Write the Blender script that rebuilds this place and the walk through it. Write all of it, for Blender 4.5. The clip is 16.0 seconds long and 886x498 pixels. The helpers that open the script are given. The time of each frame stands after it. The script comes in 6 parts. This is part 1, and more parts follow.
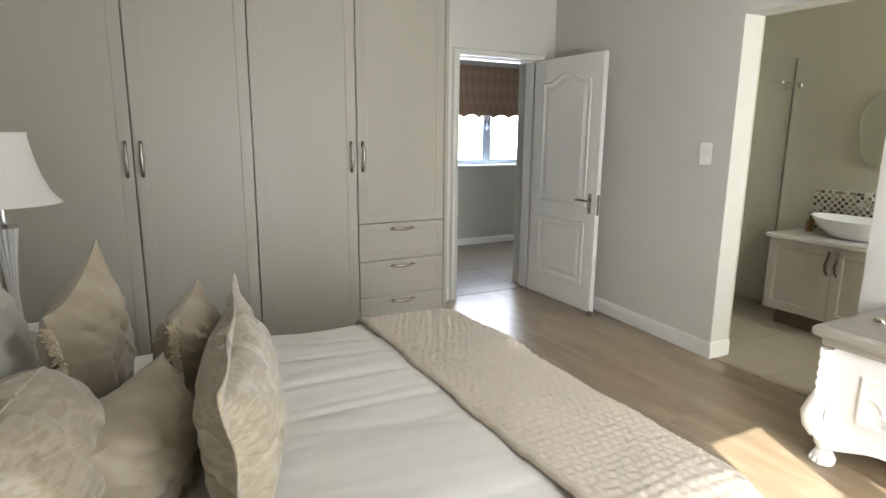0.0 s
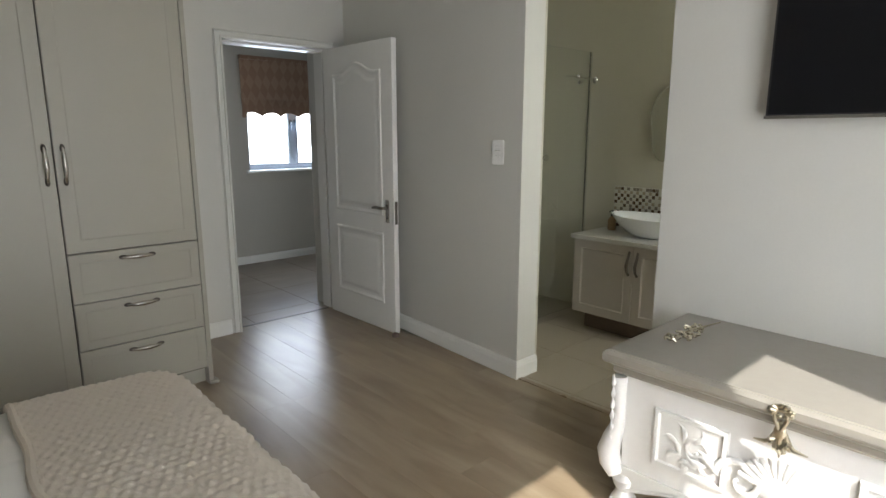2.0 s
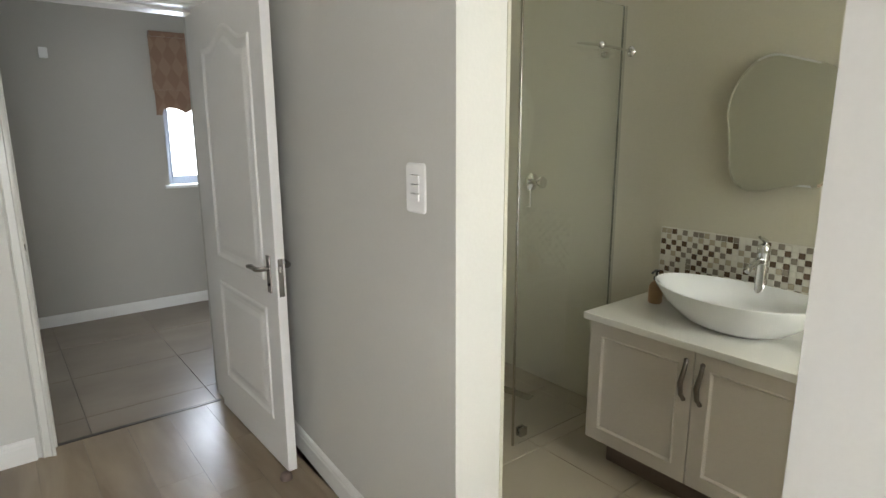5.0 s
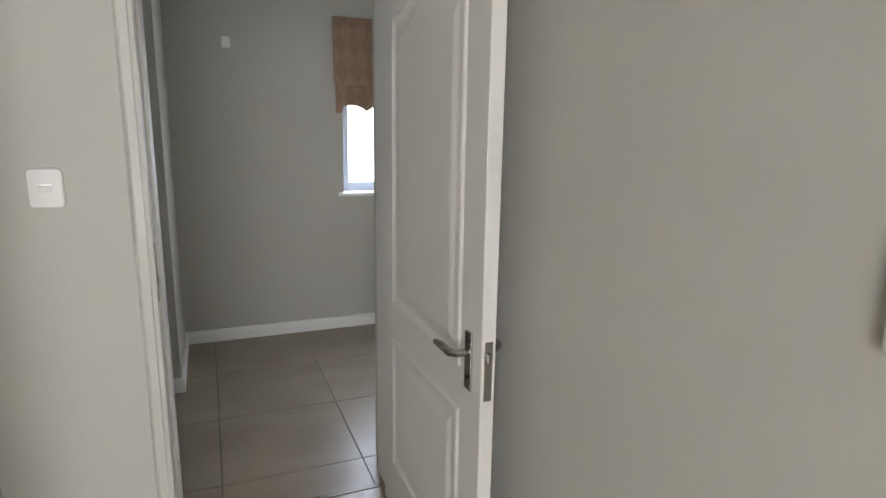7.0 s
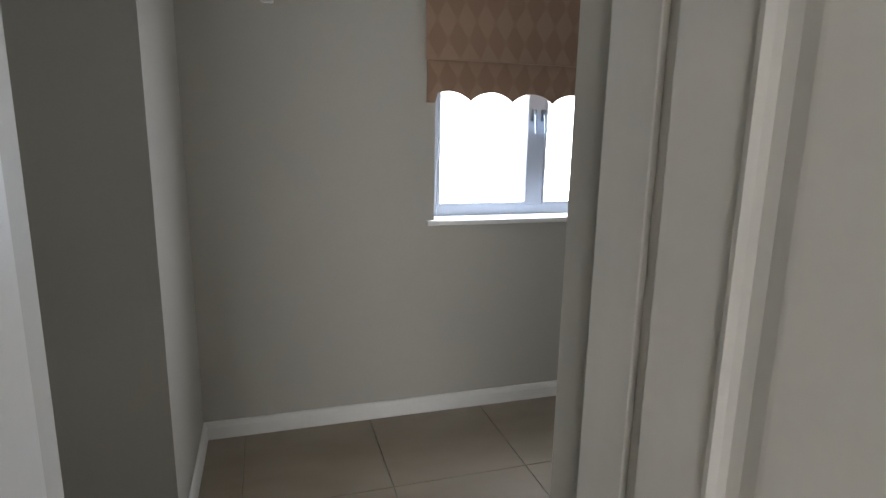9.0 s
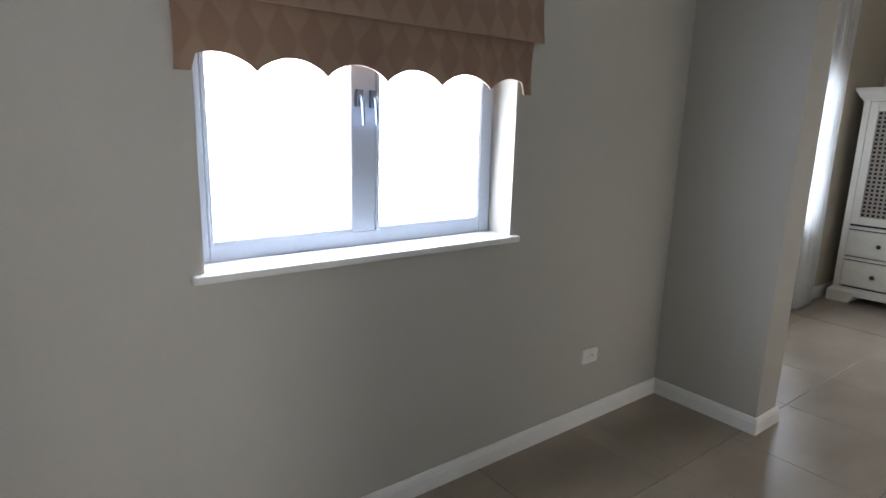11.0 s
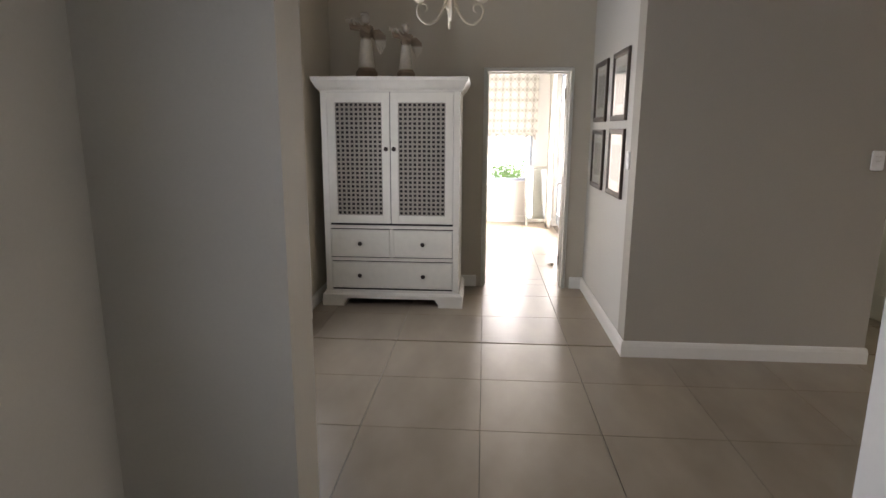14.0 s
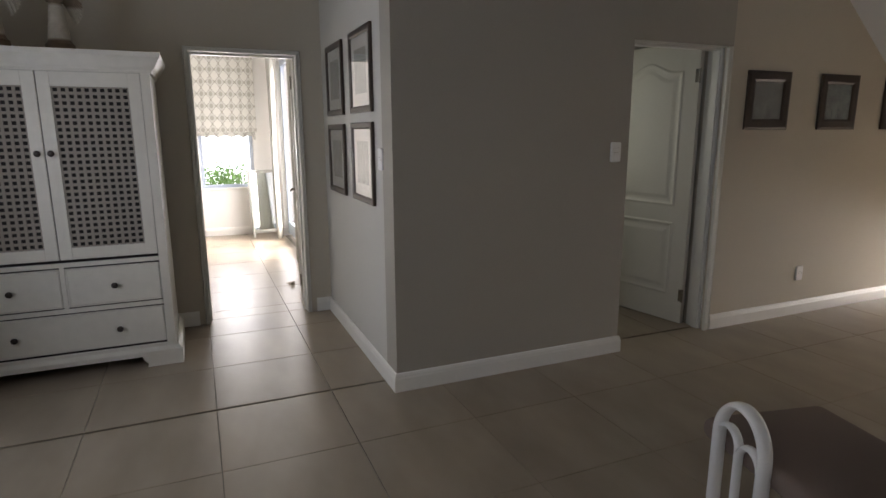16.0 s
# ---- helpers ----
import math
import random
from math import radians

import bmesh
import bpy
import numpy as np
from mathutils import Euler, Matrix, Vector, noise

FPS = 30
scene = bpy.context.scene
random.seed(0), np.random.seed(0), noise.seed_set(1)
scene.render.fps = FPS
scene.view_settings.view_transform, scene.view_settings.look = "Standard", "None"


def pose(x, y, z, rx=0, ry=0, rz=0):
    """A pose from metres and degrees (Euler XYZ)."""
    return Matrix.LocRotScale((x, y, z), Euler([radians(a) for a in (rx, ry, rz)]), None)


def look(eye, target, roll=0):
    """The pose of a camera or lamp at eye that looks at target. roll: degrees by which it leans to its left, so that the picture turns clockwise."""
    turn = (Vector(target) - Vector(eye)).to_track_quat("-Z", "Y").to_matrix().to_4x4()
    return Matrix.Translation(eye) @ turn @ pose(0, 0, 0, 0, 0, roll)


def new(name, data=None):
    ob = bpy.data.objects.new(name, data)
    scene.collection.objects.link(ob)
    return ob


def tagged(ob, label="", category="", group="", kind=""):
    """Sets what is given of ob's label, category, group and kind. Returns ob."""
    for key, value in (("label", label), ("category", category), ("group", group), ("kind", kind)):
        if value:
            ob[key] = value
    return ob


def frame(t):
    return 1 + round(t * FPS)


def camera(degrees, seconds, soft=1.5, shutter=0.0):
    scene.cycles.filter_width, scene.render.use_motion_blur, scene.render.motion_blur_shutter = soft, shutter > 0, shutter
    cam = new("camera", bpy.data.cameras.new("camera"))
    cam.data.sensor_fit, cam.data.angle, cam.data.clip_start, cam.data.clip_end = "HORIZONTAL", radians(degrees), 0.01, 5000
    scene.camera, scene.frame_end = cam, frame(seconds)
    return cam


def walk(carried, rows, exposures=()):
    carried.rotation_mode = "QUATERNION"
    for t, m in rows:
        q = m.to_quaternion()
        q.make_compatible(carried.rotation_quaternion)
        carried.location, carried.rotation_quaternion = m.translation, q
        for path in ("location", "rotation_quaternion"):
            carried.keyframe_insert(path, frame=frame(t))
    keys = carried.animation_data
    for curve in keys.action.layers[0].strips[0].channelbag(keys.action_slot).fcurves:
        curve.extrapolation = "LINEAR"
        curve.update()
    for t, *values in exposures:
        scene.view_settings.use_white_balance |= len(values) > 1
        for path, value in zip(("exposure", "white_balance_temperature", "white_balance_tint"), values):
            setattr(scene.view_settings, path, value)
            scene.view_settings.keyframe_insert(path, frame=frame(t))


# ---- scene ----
cam = camera(75.0, 16.0)
PATH = [
    (0, (-0.262, -0.458, 1.435), (0.655, 1.274, 1.037), 0.6),
    (0.5, (-0.112, -0.426, 1.405), (0.913, 1.248, 1.019), 0.6),
    (1, (0.016, -0.399, 1.386), (1.154, 1.202, 1.007), 0.5),
    (1.5, (0.216, -0.31, 1.436), (1.462, 1.203, 1.039), 0.1),
    (2, (0.472, -0.191, 1.417), (1.797, 1.256, 1.027), 0.0),
    (2.5, (0.769, -0.098, 1.422), (2.105, 1.34, 1.036), -0.2),
    (3, (1.067, 0.018, 1.451), (2.395, 1.462, 1.059), -0.2),
    (3.2, (1.187, 0.071, 1.462), (2.515, 1.513, 1.065), -0.3),
    (5.3, (2.102, 0.865, 1.478), (3.262, 2.444, 1.073), -0.2),
    (5.5, (2.141, 0.941, 1.472), (3.262, 2.549, 1.071), -0.2),
    (6, (2.193, 1.161, 1.481), (3.203, 2.84, 1.081), 0.1),
    (6.5, (2.234, 1.426, 1.475), (3.116, 3.177, 1.077), 0.5),
    (7, (2.287, 1.733, 1.477), (3.028, 3.547, 1.077), 0.9),
    (7.5, (2.318, 2.091, 1.472), (2.935, 3.95, 1.07), 1.0),
    (8, (2.369, 2.463, 1.473), (2.923, 4.341, 1.063), 1.0),
    (10.3, (2.535, 3.947, 1.467), (3.356, 5.72, 1.044), 1.7),
    (10.5, (2.614, 4.037, 1.486), (3.517, 5.767, 1.048), 1.9),
    (11, (2.768, 4.208, 1.47), (3.956, 5.76, 1.048), 1.6),
    (11.5, (2.954, 4.326, 1.47), (4.415, 5.626, 1.055), 1.3),
    (12, (3.172, 4.43, 1.466), (4.837, 5.464, 1.063), 0.7),
    (12.5, (3.396, 4.52, 1.459), (5.191, 5.308, 1.061), 0.4),
    (13, (3.586, 4.675, 1.465), (5.465, 5.228, 1.063), 0.5),
    (13.5, (3.828, 4.717, 1.48), (5.752, 5.081, 1.073), 0.3),
    (14, (4.057, 4.79, 1.473), (6.01, 4.926, 1.067), 0.3),
    (14.5, (4.289, 4.797, 1.469), (6.245, 4.714, 1.06), 0.3),
    (15, (4.504, 4.809, 1.458), (6.44, 4.508, 1.054), 0.1),
    (15.5, (4.714, 4.838, 1.478), (6.585, 4.267, 1.063), -0.0),
    (16, (4.882, 4.785, 1.431), (6.685, 4.019, 1.03), -0.2),
]
walk(cam, [(t, look(eye, target, roll)) for t, eye, target, roll in PATH], exposures=[
    (0.0, 1.53, 6400, 10), (1.0, 1.16, 6400, 10), (2.0, 0.76, 6300, 10), (3.0, 0.85, 6300, 10), (5.5, 1.46, 6400, 11), (6.5, 1.46, 6400, 12),
    (8.0, 1.16, 6700, 13), (10.5, 1.51, 6400, 14), (11.2, 1.26, 6400, 15), (12.0, 0.21, 6500, 17), (12.5, -0.18, 6500, 17), (13.0, 0.42, 6700, 17),
    (13.5, 0.80, 6850, 18), (14.5, 1.36, 6950, 19), (15.2, 1.08, 6850, 18), (16.0, 0.41, 6650, 17)])

# ---- light ----
SUN = Vector((-0.39, -0.92, 0.868)).normalized()
world = bpy.data.worlds.new("sky")
scene.world = world
world.use_nodes = True
sky = world.node_tree.nodes.new("ShaderNodeTexSky")
sky.sky_type, sky.sun_disc = "NISHITA", False
sky.sun_elevation, sky.sun_rotation = math.asin(SUN.z), math.atan2(SUN.x, SUN.y)
world.node_tree.nodes["Background"].inputs[1].default_value = 0.15
world.node_tree.links.new(sky.outputs[0], world.node_tree.nodes["Background"].inputs[0])
sun = new("sun", bpy.data.lights.new("sun", "SUN"))
sun.data.energy, sun.data.angle, sun.data.color = 5.0, radians(0.5), (1.0, 0.965, 0.90)
sun.matrix_world = look(SUN * 20, (0, 0, 0))


def window_light(name, centre, toward, w, h, watts, colour=(0.86, 0.93, 1.0)):
    """Sky light that comes in through an opening."""
    lamp = new(name, bpy.data.lights.new(name, "AREA"))
    lamp.data.shape, lamp.data.size, lamp.data.size_y = "RECTANGLE", w, h
    lamp.data.energy, lamp.data.color = watts, colour
    lamp.matrix_world = look(centre, Vector(centre) + Vector(toward))


window_light("sky_light_bedroom", (1.185, -1.22, 1.25), (0.42, 1, 0.08), 1.6, 2.1, 29, (0.95, 0.97, 1.0))
window_light("sky_light_hall", (3.8, 6.03, 1.33), (0, -1, -0.05), 1.08, 0.5, 10.0, (0.74, 0.84, 1.0))
window_light("sky_light_bathroom", (3.9, -0.75, 1.7), (0, 1, -0.1), 0.9, 0.9, 13.5, (0.98, 1.0, 0.9))
window_light("sky_light_living", (6.4, -3.05, 1.3), (0, 1, 0), 2.6, 2.1, 183, (1.0, 0.96, 0.90))
window_light("sky_light_living_north", (7.6, 6.24, 1.35), (0, -1, 0), 1.2, 1.1, 11, (0.78, 0.88, 1.0))
window_light("sky_light_east", (13.38, 4.4, 1.2), (-1, 0, 0), 0.5, 0.9, 10, (1.0, 1.0, 0.98))
window_light("sky_light_east_doors", (12.2, 3.74, 1.2), (0, 1, 0), 1.5, 2.0, 45, (1.0, 1.0, 0.98))
# Fill lamp added to brighten the side room's open door.
window_light("fill_light_side_room", (8.93, 2.4, 1.5), (-1, 0, -0.1), 0.9, 1.0, 2.2, (0.95, 1.0, 0.84))


# ---- materials ----
def links(m):
    return m.node_tree.nodes, m.node_tree.links


def paint(name, colour, rough=0.5, metal=0.0, vary=0.06, grain=60.0, bump=0.02, coat=0.0, patch=1.5, spec=0.5):
    """A plain surface with two scales of variation in colour, and a fine relief."""
    m = bpy.data.materials.new(name)
    m.use_nodes = True
    n, l = links(m)
    b = n["Principled BSDF"]
    co = n.new("ShaderNodeTexCoord")
    big, small = n.new("ShaderNodeTexNoise"), n.new("ShaderNodeTexNoise")
    big.inputs["Scale"].default_value, small.inputs["Scale"].default_value = patch, grain
    big.inputs["Detail"].default_value, small.inputs["Detail"].default_value = 3, 3
    for t in (big, small):
        l.new(co.outputs["Object"], t.inputs["Vector"])
    mix = n.new("ShaderNodeMath")
    mix.operation = "ADD"
    l.new(big.outputs["Fac"], mix.inputs[0]), l.new(small.outputs["Fac"], mix.inputs[1])
    ramp = n.new("ShaderNodeMapRange")
    ramp.inputs["From Min"].default_value, ramp.inputs["From Max"].default_value = 0.5, 1.5
    ramp.inputs["To Min"].default_value, ramp.inputs["To Max"].default_value = 1 - vary, 1 + vary
    l.new(mix.outputs[0], ramp.inputs["Value"])
    hsv = n.new("ShaderNodeHueSaturation")
    hsv.inputs["Color"].default_value = (*colour, 1)
    l.new(ramp.outputs[0], hsv.inputs["Value"])
    l.new(hsv.outputs[0], b.inputs["Base Color"])
    b.inputs["Metallic"].default_value = metal
    b.inputs["Coat Weight"].default_value = coat
    b.inputs["Specular IOR Level"].default_value = spec
    rr = n.new("ShaderNodeMapRange")
    rr.inputs["To Min"].default_value, rr.inputs["To Max"].default_value = max(rough - 0.08, 0.02), min(rough + 0.08, 1)
    l.new(big.outputs["Fac"], rr.inputs["Value"]), l.new(rr.outputs[0], b.inputs["Roughness"])
    if bump:
        bp = n.new("ShaderNodeBump")
        bp.inputs["Strength"].default_value, bp.inputs["Distance"].default_value = 0.35, bump * 0.1
        l.new(small.outputs["Fac"], bp.inputs["Height"]), l.new(bp.outputs[0], b.inputs["Normal"])
    return m


def wood_floor(name):
    m = paint(name, (0.26, 0.205, 0.155), 0.30, spec=0.85)
    n, l = links(m)
    b = n["Principled BSDF"]
    info, co = n.new("ShaderNodeObjectInfo"), n.new("ShaderNodeTexCoord")
    mp = n.new("ShaderNodeMapping")
    mp.inputs["Scale"].default_value = (5, 0.9, 1)
    add = n.new("ShaderNodeVectorMath")
    add.operation = "ADD"
    mul = n.new("ShaderNodeVectorMath")
    mul.operation = "SCALE"
    mul.inputs[0].default_value = (37, 91, 13)
    l.new(info.outputs["Random"], mul.inputs["Scale"])
    l.new(co.outputs["Object"], add.inputs[0]), l.new(mul.outputs[0], add.inputs[1])
    l.new(add.outputs[0], mp.inputs["Vector"])
    g = n.new("ShaderNodeTexNoise")
    g.inputs["Scale"].default_value, g.inputs["Detail"].default_value, g.inputs["Distortion"].default_value = 1.6, 6, 0.6
    l.new(mp.outputs[0], g.inputs["Vector"])
    fine = n.new("ShaderNodeTexNoise")
    mp2 = n.new("ShaderNodeMapping")
    mp2.inputs["Scale"].default_value = (220, 6, 1)
    l.new(add.outputs[0], mp2.inputs["Vector"]), l.new(mp2.outputs[0], fine.inputs["Vector"])
    r = n.new("ShaderNodeValToRGB")
    r.color_ramp.elements[0].position, r.color_ramp.elements[1].position = 0.32, 0.7
    r.color_ramp.elements[0].color, r.color_ramp.elements[1].color = (0.225, 0.166, 0.104, 1), (0.355, 0.278, 0.186, 1)
    l.new(g.outputs["Fac"], r.inputs[0])
    h = n.new("ShaderNodeHueSaturation")
    v = n.new("ShaderNodeMapRange")
    v.inputs["To Min"].default_value, v.inputs["To Max"].default_value = 0.975, 1.025
    l.new(info.outputs["Random"], v.inputs["Value"]), l.new(v.outputs[0], h.inputs["Value"])
    l.new(r.outputs[0], h.inputs["Color"]), l.new(h.outputs[0], b.inputs["Base Color"])
    bp = n["Bump"]
    l.new(fine.outputs["Fac"], bp.inputs["Height"])
    bp.inputs["Strength"].default_value = 0.05
    return m


def tile_stone(name, a, c, rough=0.33):
    """Glazed stone-look tile: soft cloudy veins that run on in the room's own measure, each tile a shade of its own."""
    m = paint(name, a, rough, bump=0)
    n, l = links(m)
    b = n["Principled BSDF"]
    info, geo = n.new("ShaderNodeObjectInfo"), n.new("ShaderNodeNewGeometry")
    for q in [q for q in n if q.type in {"TEX_NOISE", "MAP_RANGE", "MATH", "HUE_SAT", "TEX_COORD"}]:
        n.remove(q)
    b.inputs["Roughness"].default_value = rough
    g, mp = n.new("ShaderNodeTexNoise"), n.new("ShaderNodeMapping")
    g.inputs["Scale"].default_value, g.inputs["Detail"].default_value = 1.9, 3
    mp.inputs["Scale"].default_value, mp.inputs["Rotation"].default_value = (1, 2.2, 1), (0, 0, 0.5)
    l.new(geo.outputs["Position"], mp.inputs["Vector"]), l.new(mp.outputs[0], g.inputs["Vector"])
    r = n.new("ShaderNodeMix")
    r.data_type = "RGBA"
    r.inputs[6].default_value, r.inputs[7].default_value = (*a, 1), (*c, 1)
    l.new(g.outputs["Fac"], r.inputs[0])
    h, v = n.new("ShaderNodeHueSaturation"), n.new("ShaderNodeMapRange")
    v.inputs["To Min"].default_value, v.inputs["To Max"].default_value = 0.95, 1.05
    l.new(info.outputs["Random"], v.inputs["Value"]), l.new(v.outputs[0], h.inputs["Value"])
    l.new(r.outputs[2], h.inputs["Color"]), l.new(h.outputs[0], b.inputs["Base Color"])
    return m


def fabric(name, a, c, scale=(30, 30, 30), rough=0.75, sheen=0.3, weave=900.0, kind="damask"):
    """Cloth with a woven relief and a figured pattern."""
    m = paint(name, a, rough, grain=weave, bump=0.01, vary=0.05)
    n, l = links(m)
    b = n["Principled BSDF"]
    b.inputs["Sheen Weight"].default_value = sheen
    co, mp = n.new("ShaderNodeTexCoord"), n.new("ShaderNodeMapping")
    mp.inputs["Scale"].default_value = scale
    l.new(co.outputs["Object"], mp.inputs["Vector"])
    if kind == "damask":
        t = n.new("ShaderNodeTexNoise")
        t.inputs["Scale"].default_value, t.inputs["Detail"].default_value, t.inputs["Distortion"].default_value = 0.5, 2, 0.8
        out = t.outputs["Fac"]
        l.new(mp.outputs[0], t.inputs["Vector"])
    else:
        sep = n.new("ShaderNodeSeparateXYZ")
        l.new(mp.outputs[0], sep.inputs[0])
        sx, sz, ml = n.new("ShaderNodeMath"), n.new("ShaderNodeMath"), n.new("ShaderNodeMath")
        both = n.new("ShaderNodeMath")
        both.operation = "ADD"
        l.new(sep.outputs[0], both.inputs[0]), l.new(sep.outputs[1], both.inputs[1])
        sx.operation, sz.operation, ml.operation = "SINE", "SINE", "ADD"
        l.new(both.outputs[0], sx.inputs[0]), l.new(sep.outputs[2], sz.inputs[0])
        l.new(sx.outputs[0], ml.inputs[0]), l.new(sz.outputs[0], ml.inputs[1])
        mr = n.new("ShaderNodeMapRange")
        mr.inputs["From Min"].default_value, mr.inputs["From Max"].default_value = -2, 2
        l.new(ml.outputs[0], mr.inputs["Value"])
        out = mr.outputs[0]
    r = n.new("ShaderNodeValToRGB")
    r.color_ramp.elements[0].position, r.color_ramp.elements[1].position = 0.44, 0.58
    r.color_ramp.elements[0].color, r.color_ramp.elements[1].color = (*a, 1), (*c, 1)
    l.new(out, r.inputs[0]), l.new(r.outputs[0], b.inputs["Base Color"])
    return m


def glass(name, tint=(1, 1, 1), rough=0.0):
    m = bpy.data.materials.new(name)
    m.use_nodes = True
    b = m.node_tree.nodes["Principled BSDF"]
    b.inputs["Base Color"].default_value = (*tint, 1)
    b.inputs["Transmission Weight"].default_value, b.inputs["Roughness"].default_value, b.inputs["IOR"].default_value = 1, rough, 1.45
    return m


def glow(name, colour, strength):
    m = bpy.data.materials.new(name)
    m.use_nodes = True
    b = m.node_tree.nodes["Principled BSDF"]
    b.inputs["Emission Color"].default_value, b.inputs["Emission Strength"].default_value = (*colour, 1), strength
    return m


WALL = paint("greige_wall_paint", (0.605, 0.593, 0.545), 0.62, vary=0.025, grain=90, bump=0.011, spec=0.35)
# Darker copy of the greige paint, carrying the hall's dimness in its colour.
WALL_HALL = paint("shaded_hall_wall_paint", (0.455, 0.435, 0.383), 0.62, vary=0.03, grain=90, bump=0.011, spec=0.35)
# Same greige, browned to hold the warm shade of the living room.
WALL_LIVING = paint("shade_browned_wall_paint", (0.535, 0.485, 0.395), 0.62, vary=0.03, grain=90, bump=0.011, spec=0.35)
# The house wall paint with the return wall's shade put into its colour.
WALL_RETURN = paint("shaded_return_wall_paint", (0.40, 0.372, 0.318), 0.62, vary=0.03, grain=90, bump=0.011, spec=0.35)
WALL_BATH = paint("olive_wall_paint", (0.52, 0.497, 0.40), 0.6, vary=0.03, grain=90, bump=0.02, spec=0.35)
CEILING = paint("white_ceiling_paint", (0.78, 0.77, 0.74), 0.8, vary=0.02)
TRIM = paint("white_gloss_paint", (0.78, 0.77, 0.73), 0.32, vary=0.025, grain=40, bump=0.012)
DOORPAINT = paint("cream_door_paint", (0.72, 0.70, 0.64), 0.3, vary=0.02, grain=35, bump=0.015)
CUPBOARD = paint("putty_cupboard_paint", (0.39, 0.368, 0.30), 0.42, vary=0.02, grain=300, bump=0.01)
VANITYPAINT = paint("taupe_vanity_paint", (0.53, 0.49, 0.44), 0.4, vary=0.02)
GAP = paint("dark_joint", (0.07, 0.06, 0.05), 0.8)
LAMINATE = wood_floor("oak_laminate")
TILE = tile_stone("beige_porcelain_tile", (0.195, 0.155, 0.110), (0.385, 0.322, 0.248), 0.32)
GROUT = paint("grey_grout", (0.17, 0.148, 0.122), 0.85)
BATHTILE = tile_stone("sand_bathroom_tile", (0.385, 0.335, 0.255), (0.42, 0.37, 0.288), 0.35)
STEEL = paint("brushed_steel", (0.43, 0.41, 0.38), 0.25, metal=1, vary=0.05)
CHROME = paint("chrome", (0.75, 0.75, 0.75), 0.08, metal=1, vary=0.02, bump=0)
BRASS = paint("antique_brass", (0.50, 0.46, 0.36), 0.26, metal=1, vary=0.15)
PEWTER = paint("antique_pewter", (0.58, 0.55, 0.50), 0.24, metal=1, vary=0.15)
DARKKNOB = paint("dark_bronze", (0.05, 0.04, 0.035), 0.35, metal=0.6)
PLASTIC = paint("white_plastic", (0.80, 0.79, 0.76), 0.35, vary=0.01, bump=0)
PORCELAIN = paint("white_porcelain", (0.80, 0.81, 0.82), 0.08, vary=0.01, bump=0, coat=0.5)
QUARTZ = paint("white_quartz", (0.74, 0.73, 0.69), 0.22, vary=0.03, grain=150)
GLASS = glass("window_glass")
SHOWERGLASS = glass("shower_glass", (0.965, 0.985, 0.965))
MIRROR = paint("mirror_silver", (0.88, 0.9, 0.88), 0.02, metal=1, vary=0.0, bump=0)
# White frames with the blue-grey of backlit shade put into the colour.
ALU = paint("backlit_white_aluminium", (0.50, 0.56, 0.66), 0.35, vary=0.02)
STAY = paint("grey_casement_stay", (0.22, 0.27, 0.33), 0.35, metal=0.4, vary=0.03)
DUVET = paint("white_cotton", (0.76, 0.735, 0.68), 0.8, vary=0.03, grain=500, bump=0.03)
SATIN = fabric("gold_beige_damask", (0.375, 0.317, 0.215), (0.46, 0.397, 0.285), (38, 52, 150), 0.28, 0.3)
SATINPLAIN = fabric("plain_champagne_satin", (0.38, 0.322, 0.222), (0.43, 0.37, 0.265), (9, 9, 9), 0.26, 0.3)
PALE = paint("pale_cotton", (0.60, 0.575, 0.52), 0.7, vary=0.04, grain=400, bump=0.03)
FRINGE = paint("straw_fringe", (0.62, 0.53, 0.37), 0.8, vary=0.15)
KNIT = paint("beige_knit", (0.58, 0.515, 0.425), 0.95, vary=0.08, grain=220, bump=0.06)
BROCADE = fabric("brown_ogee_brocade", (0.24, 0.140, 0.085), (0.29, 0.187, 0.118), (63, 63, 36), 0.7, 0.4, kind="ogee")
WHITEBLIND = fabric("white_grey_ogee_linen", (0.47, 0.46, 0.41), (0.47, 0.46, 0.41), (52, 52, 40), 0.8, 0.2, kind="ogee")
SHEER = paint("white_voile", (0.80, 0.79, 0.76), 0.9, vary=0.03)
sn, sl = links(SHEER)
st, sm = sn.new("ShaderNodeBsdfTranslucent"), sn.new("ShaderNodeMixShader")
st.inputs["Color"].default_value, sm.inputs[0].default_value = (0.82, 0.84, 0.86, 1), 0.55
sl.new(sn["Principled BSDF"].outputs[0], sm.inputs[1]), sl.new(st.outputs[0], sm.inputs[2]), sl.new(sm.outputs[0], sn["Material Output"].inputs["Surface"])
DRAPE = paint("silver_drape", (0.42, 0.42, 0.38), 0.6, vary=0.06)
wn, wl = links(WHITEBLIND)
wr = [q for q in wn if q.type == "VALTORGB"][0].color_ramp
for pos, c in ((0.5, (0.28, 0.27, 0.235)), (0.80, (0.47, 0.46, 0.41)), (0.86, (0.33, 0.32, 0.28))):
    e = wr.elements.new(pos)
    e.color = (*c, 1)
wr.elements[0].color = (0.56, 0.55, 0.50, 1)
SHADE = paint("white_lampshade", (0.78, 0.76, 0.71), 0.85, vary=0.02, grain=300)
CHESTPAINT = paint("white_chest_paint", (0.78, 0.77, 0.74), 0.38, vary=0.03, grain=25, bump=0.03)
# Ivory darkened well below its own tone, so the lid looks shaded.
LIDPAINT = paint("shaded_ivory_lid_paint", (0.285, 0.265, 0.225), 0.33, vary=0.05, grain=25, bump=0.02)
ARMOIREPAINT = paint("worn_white_paint", (0.66, 0.63, 0.56), 0.45, vary=0.07, grain=18, bump=0.03)
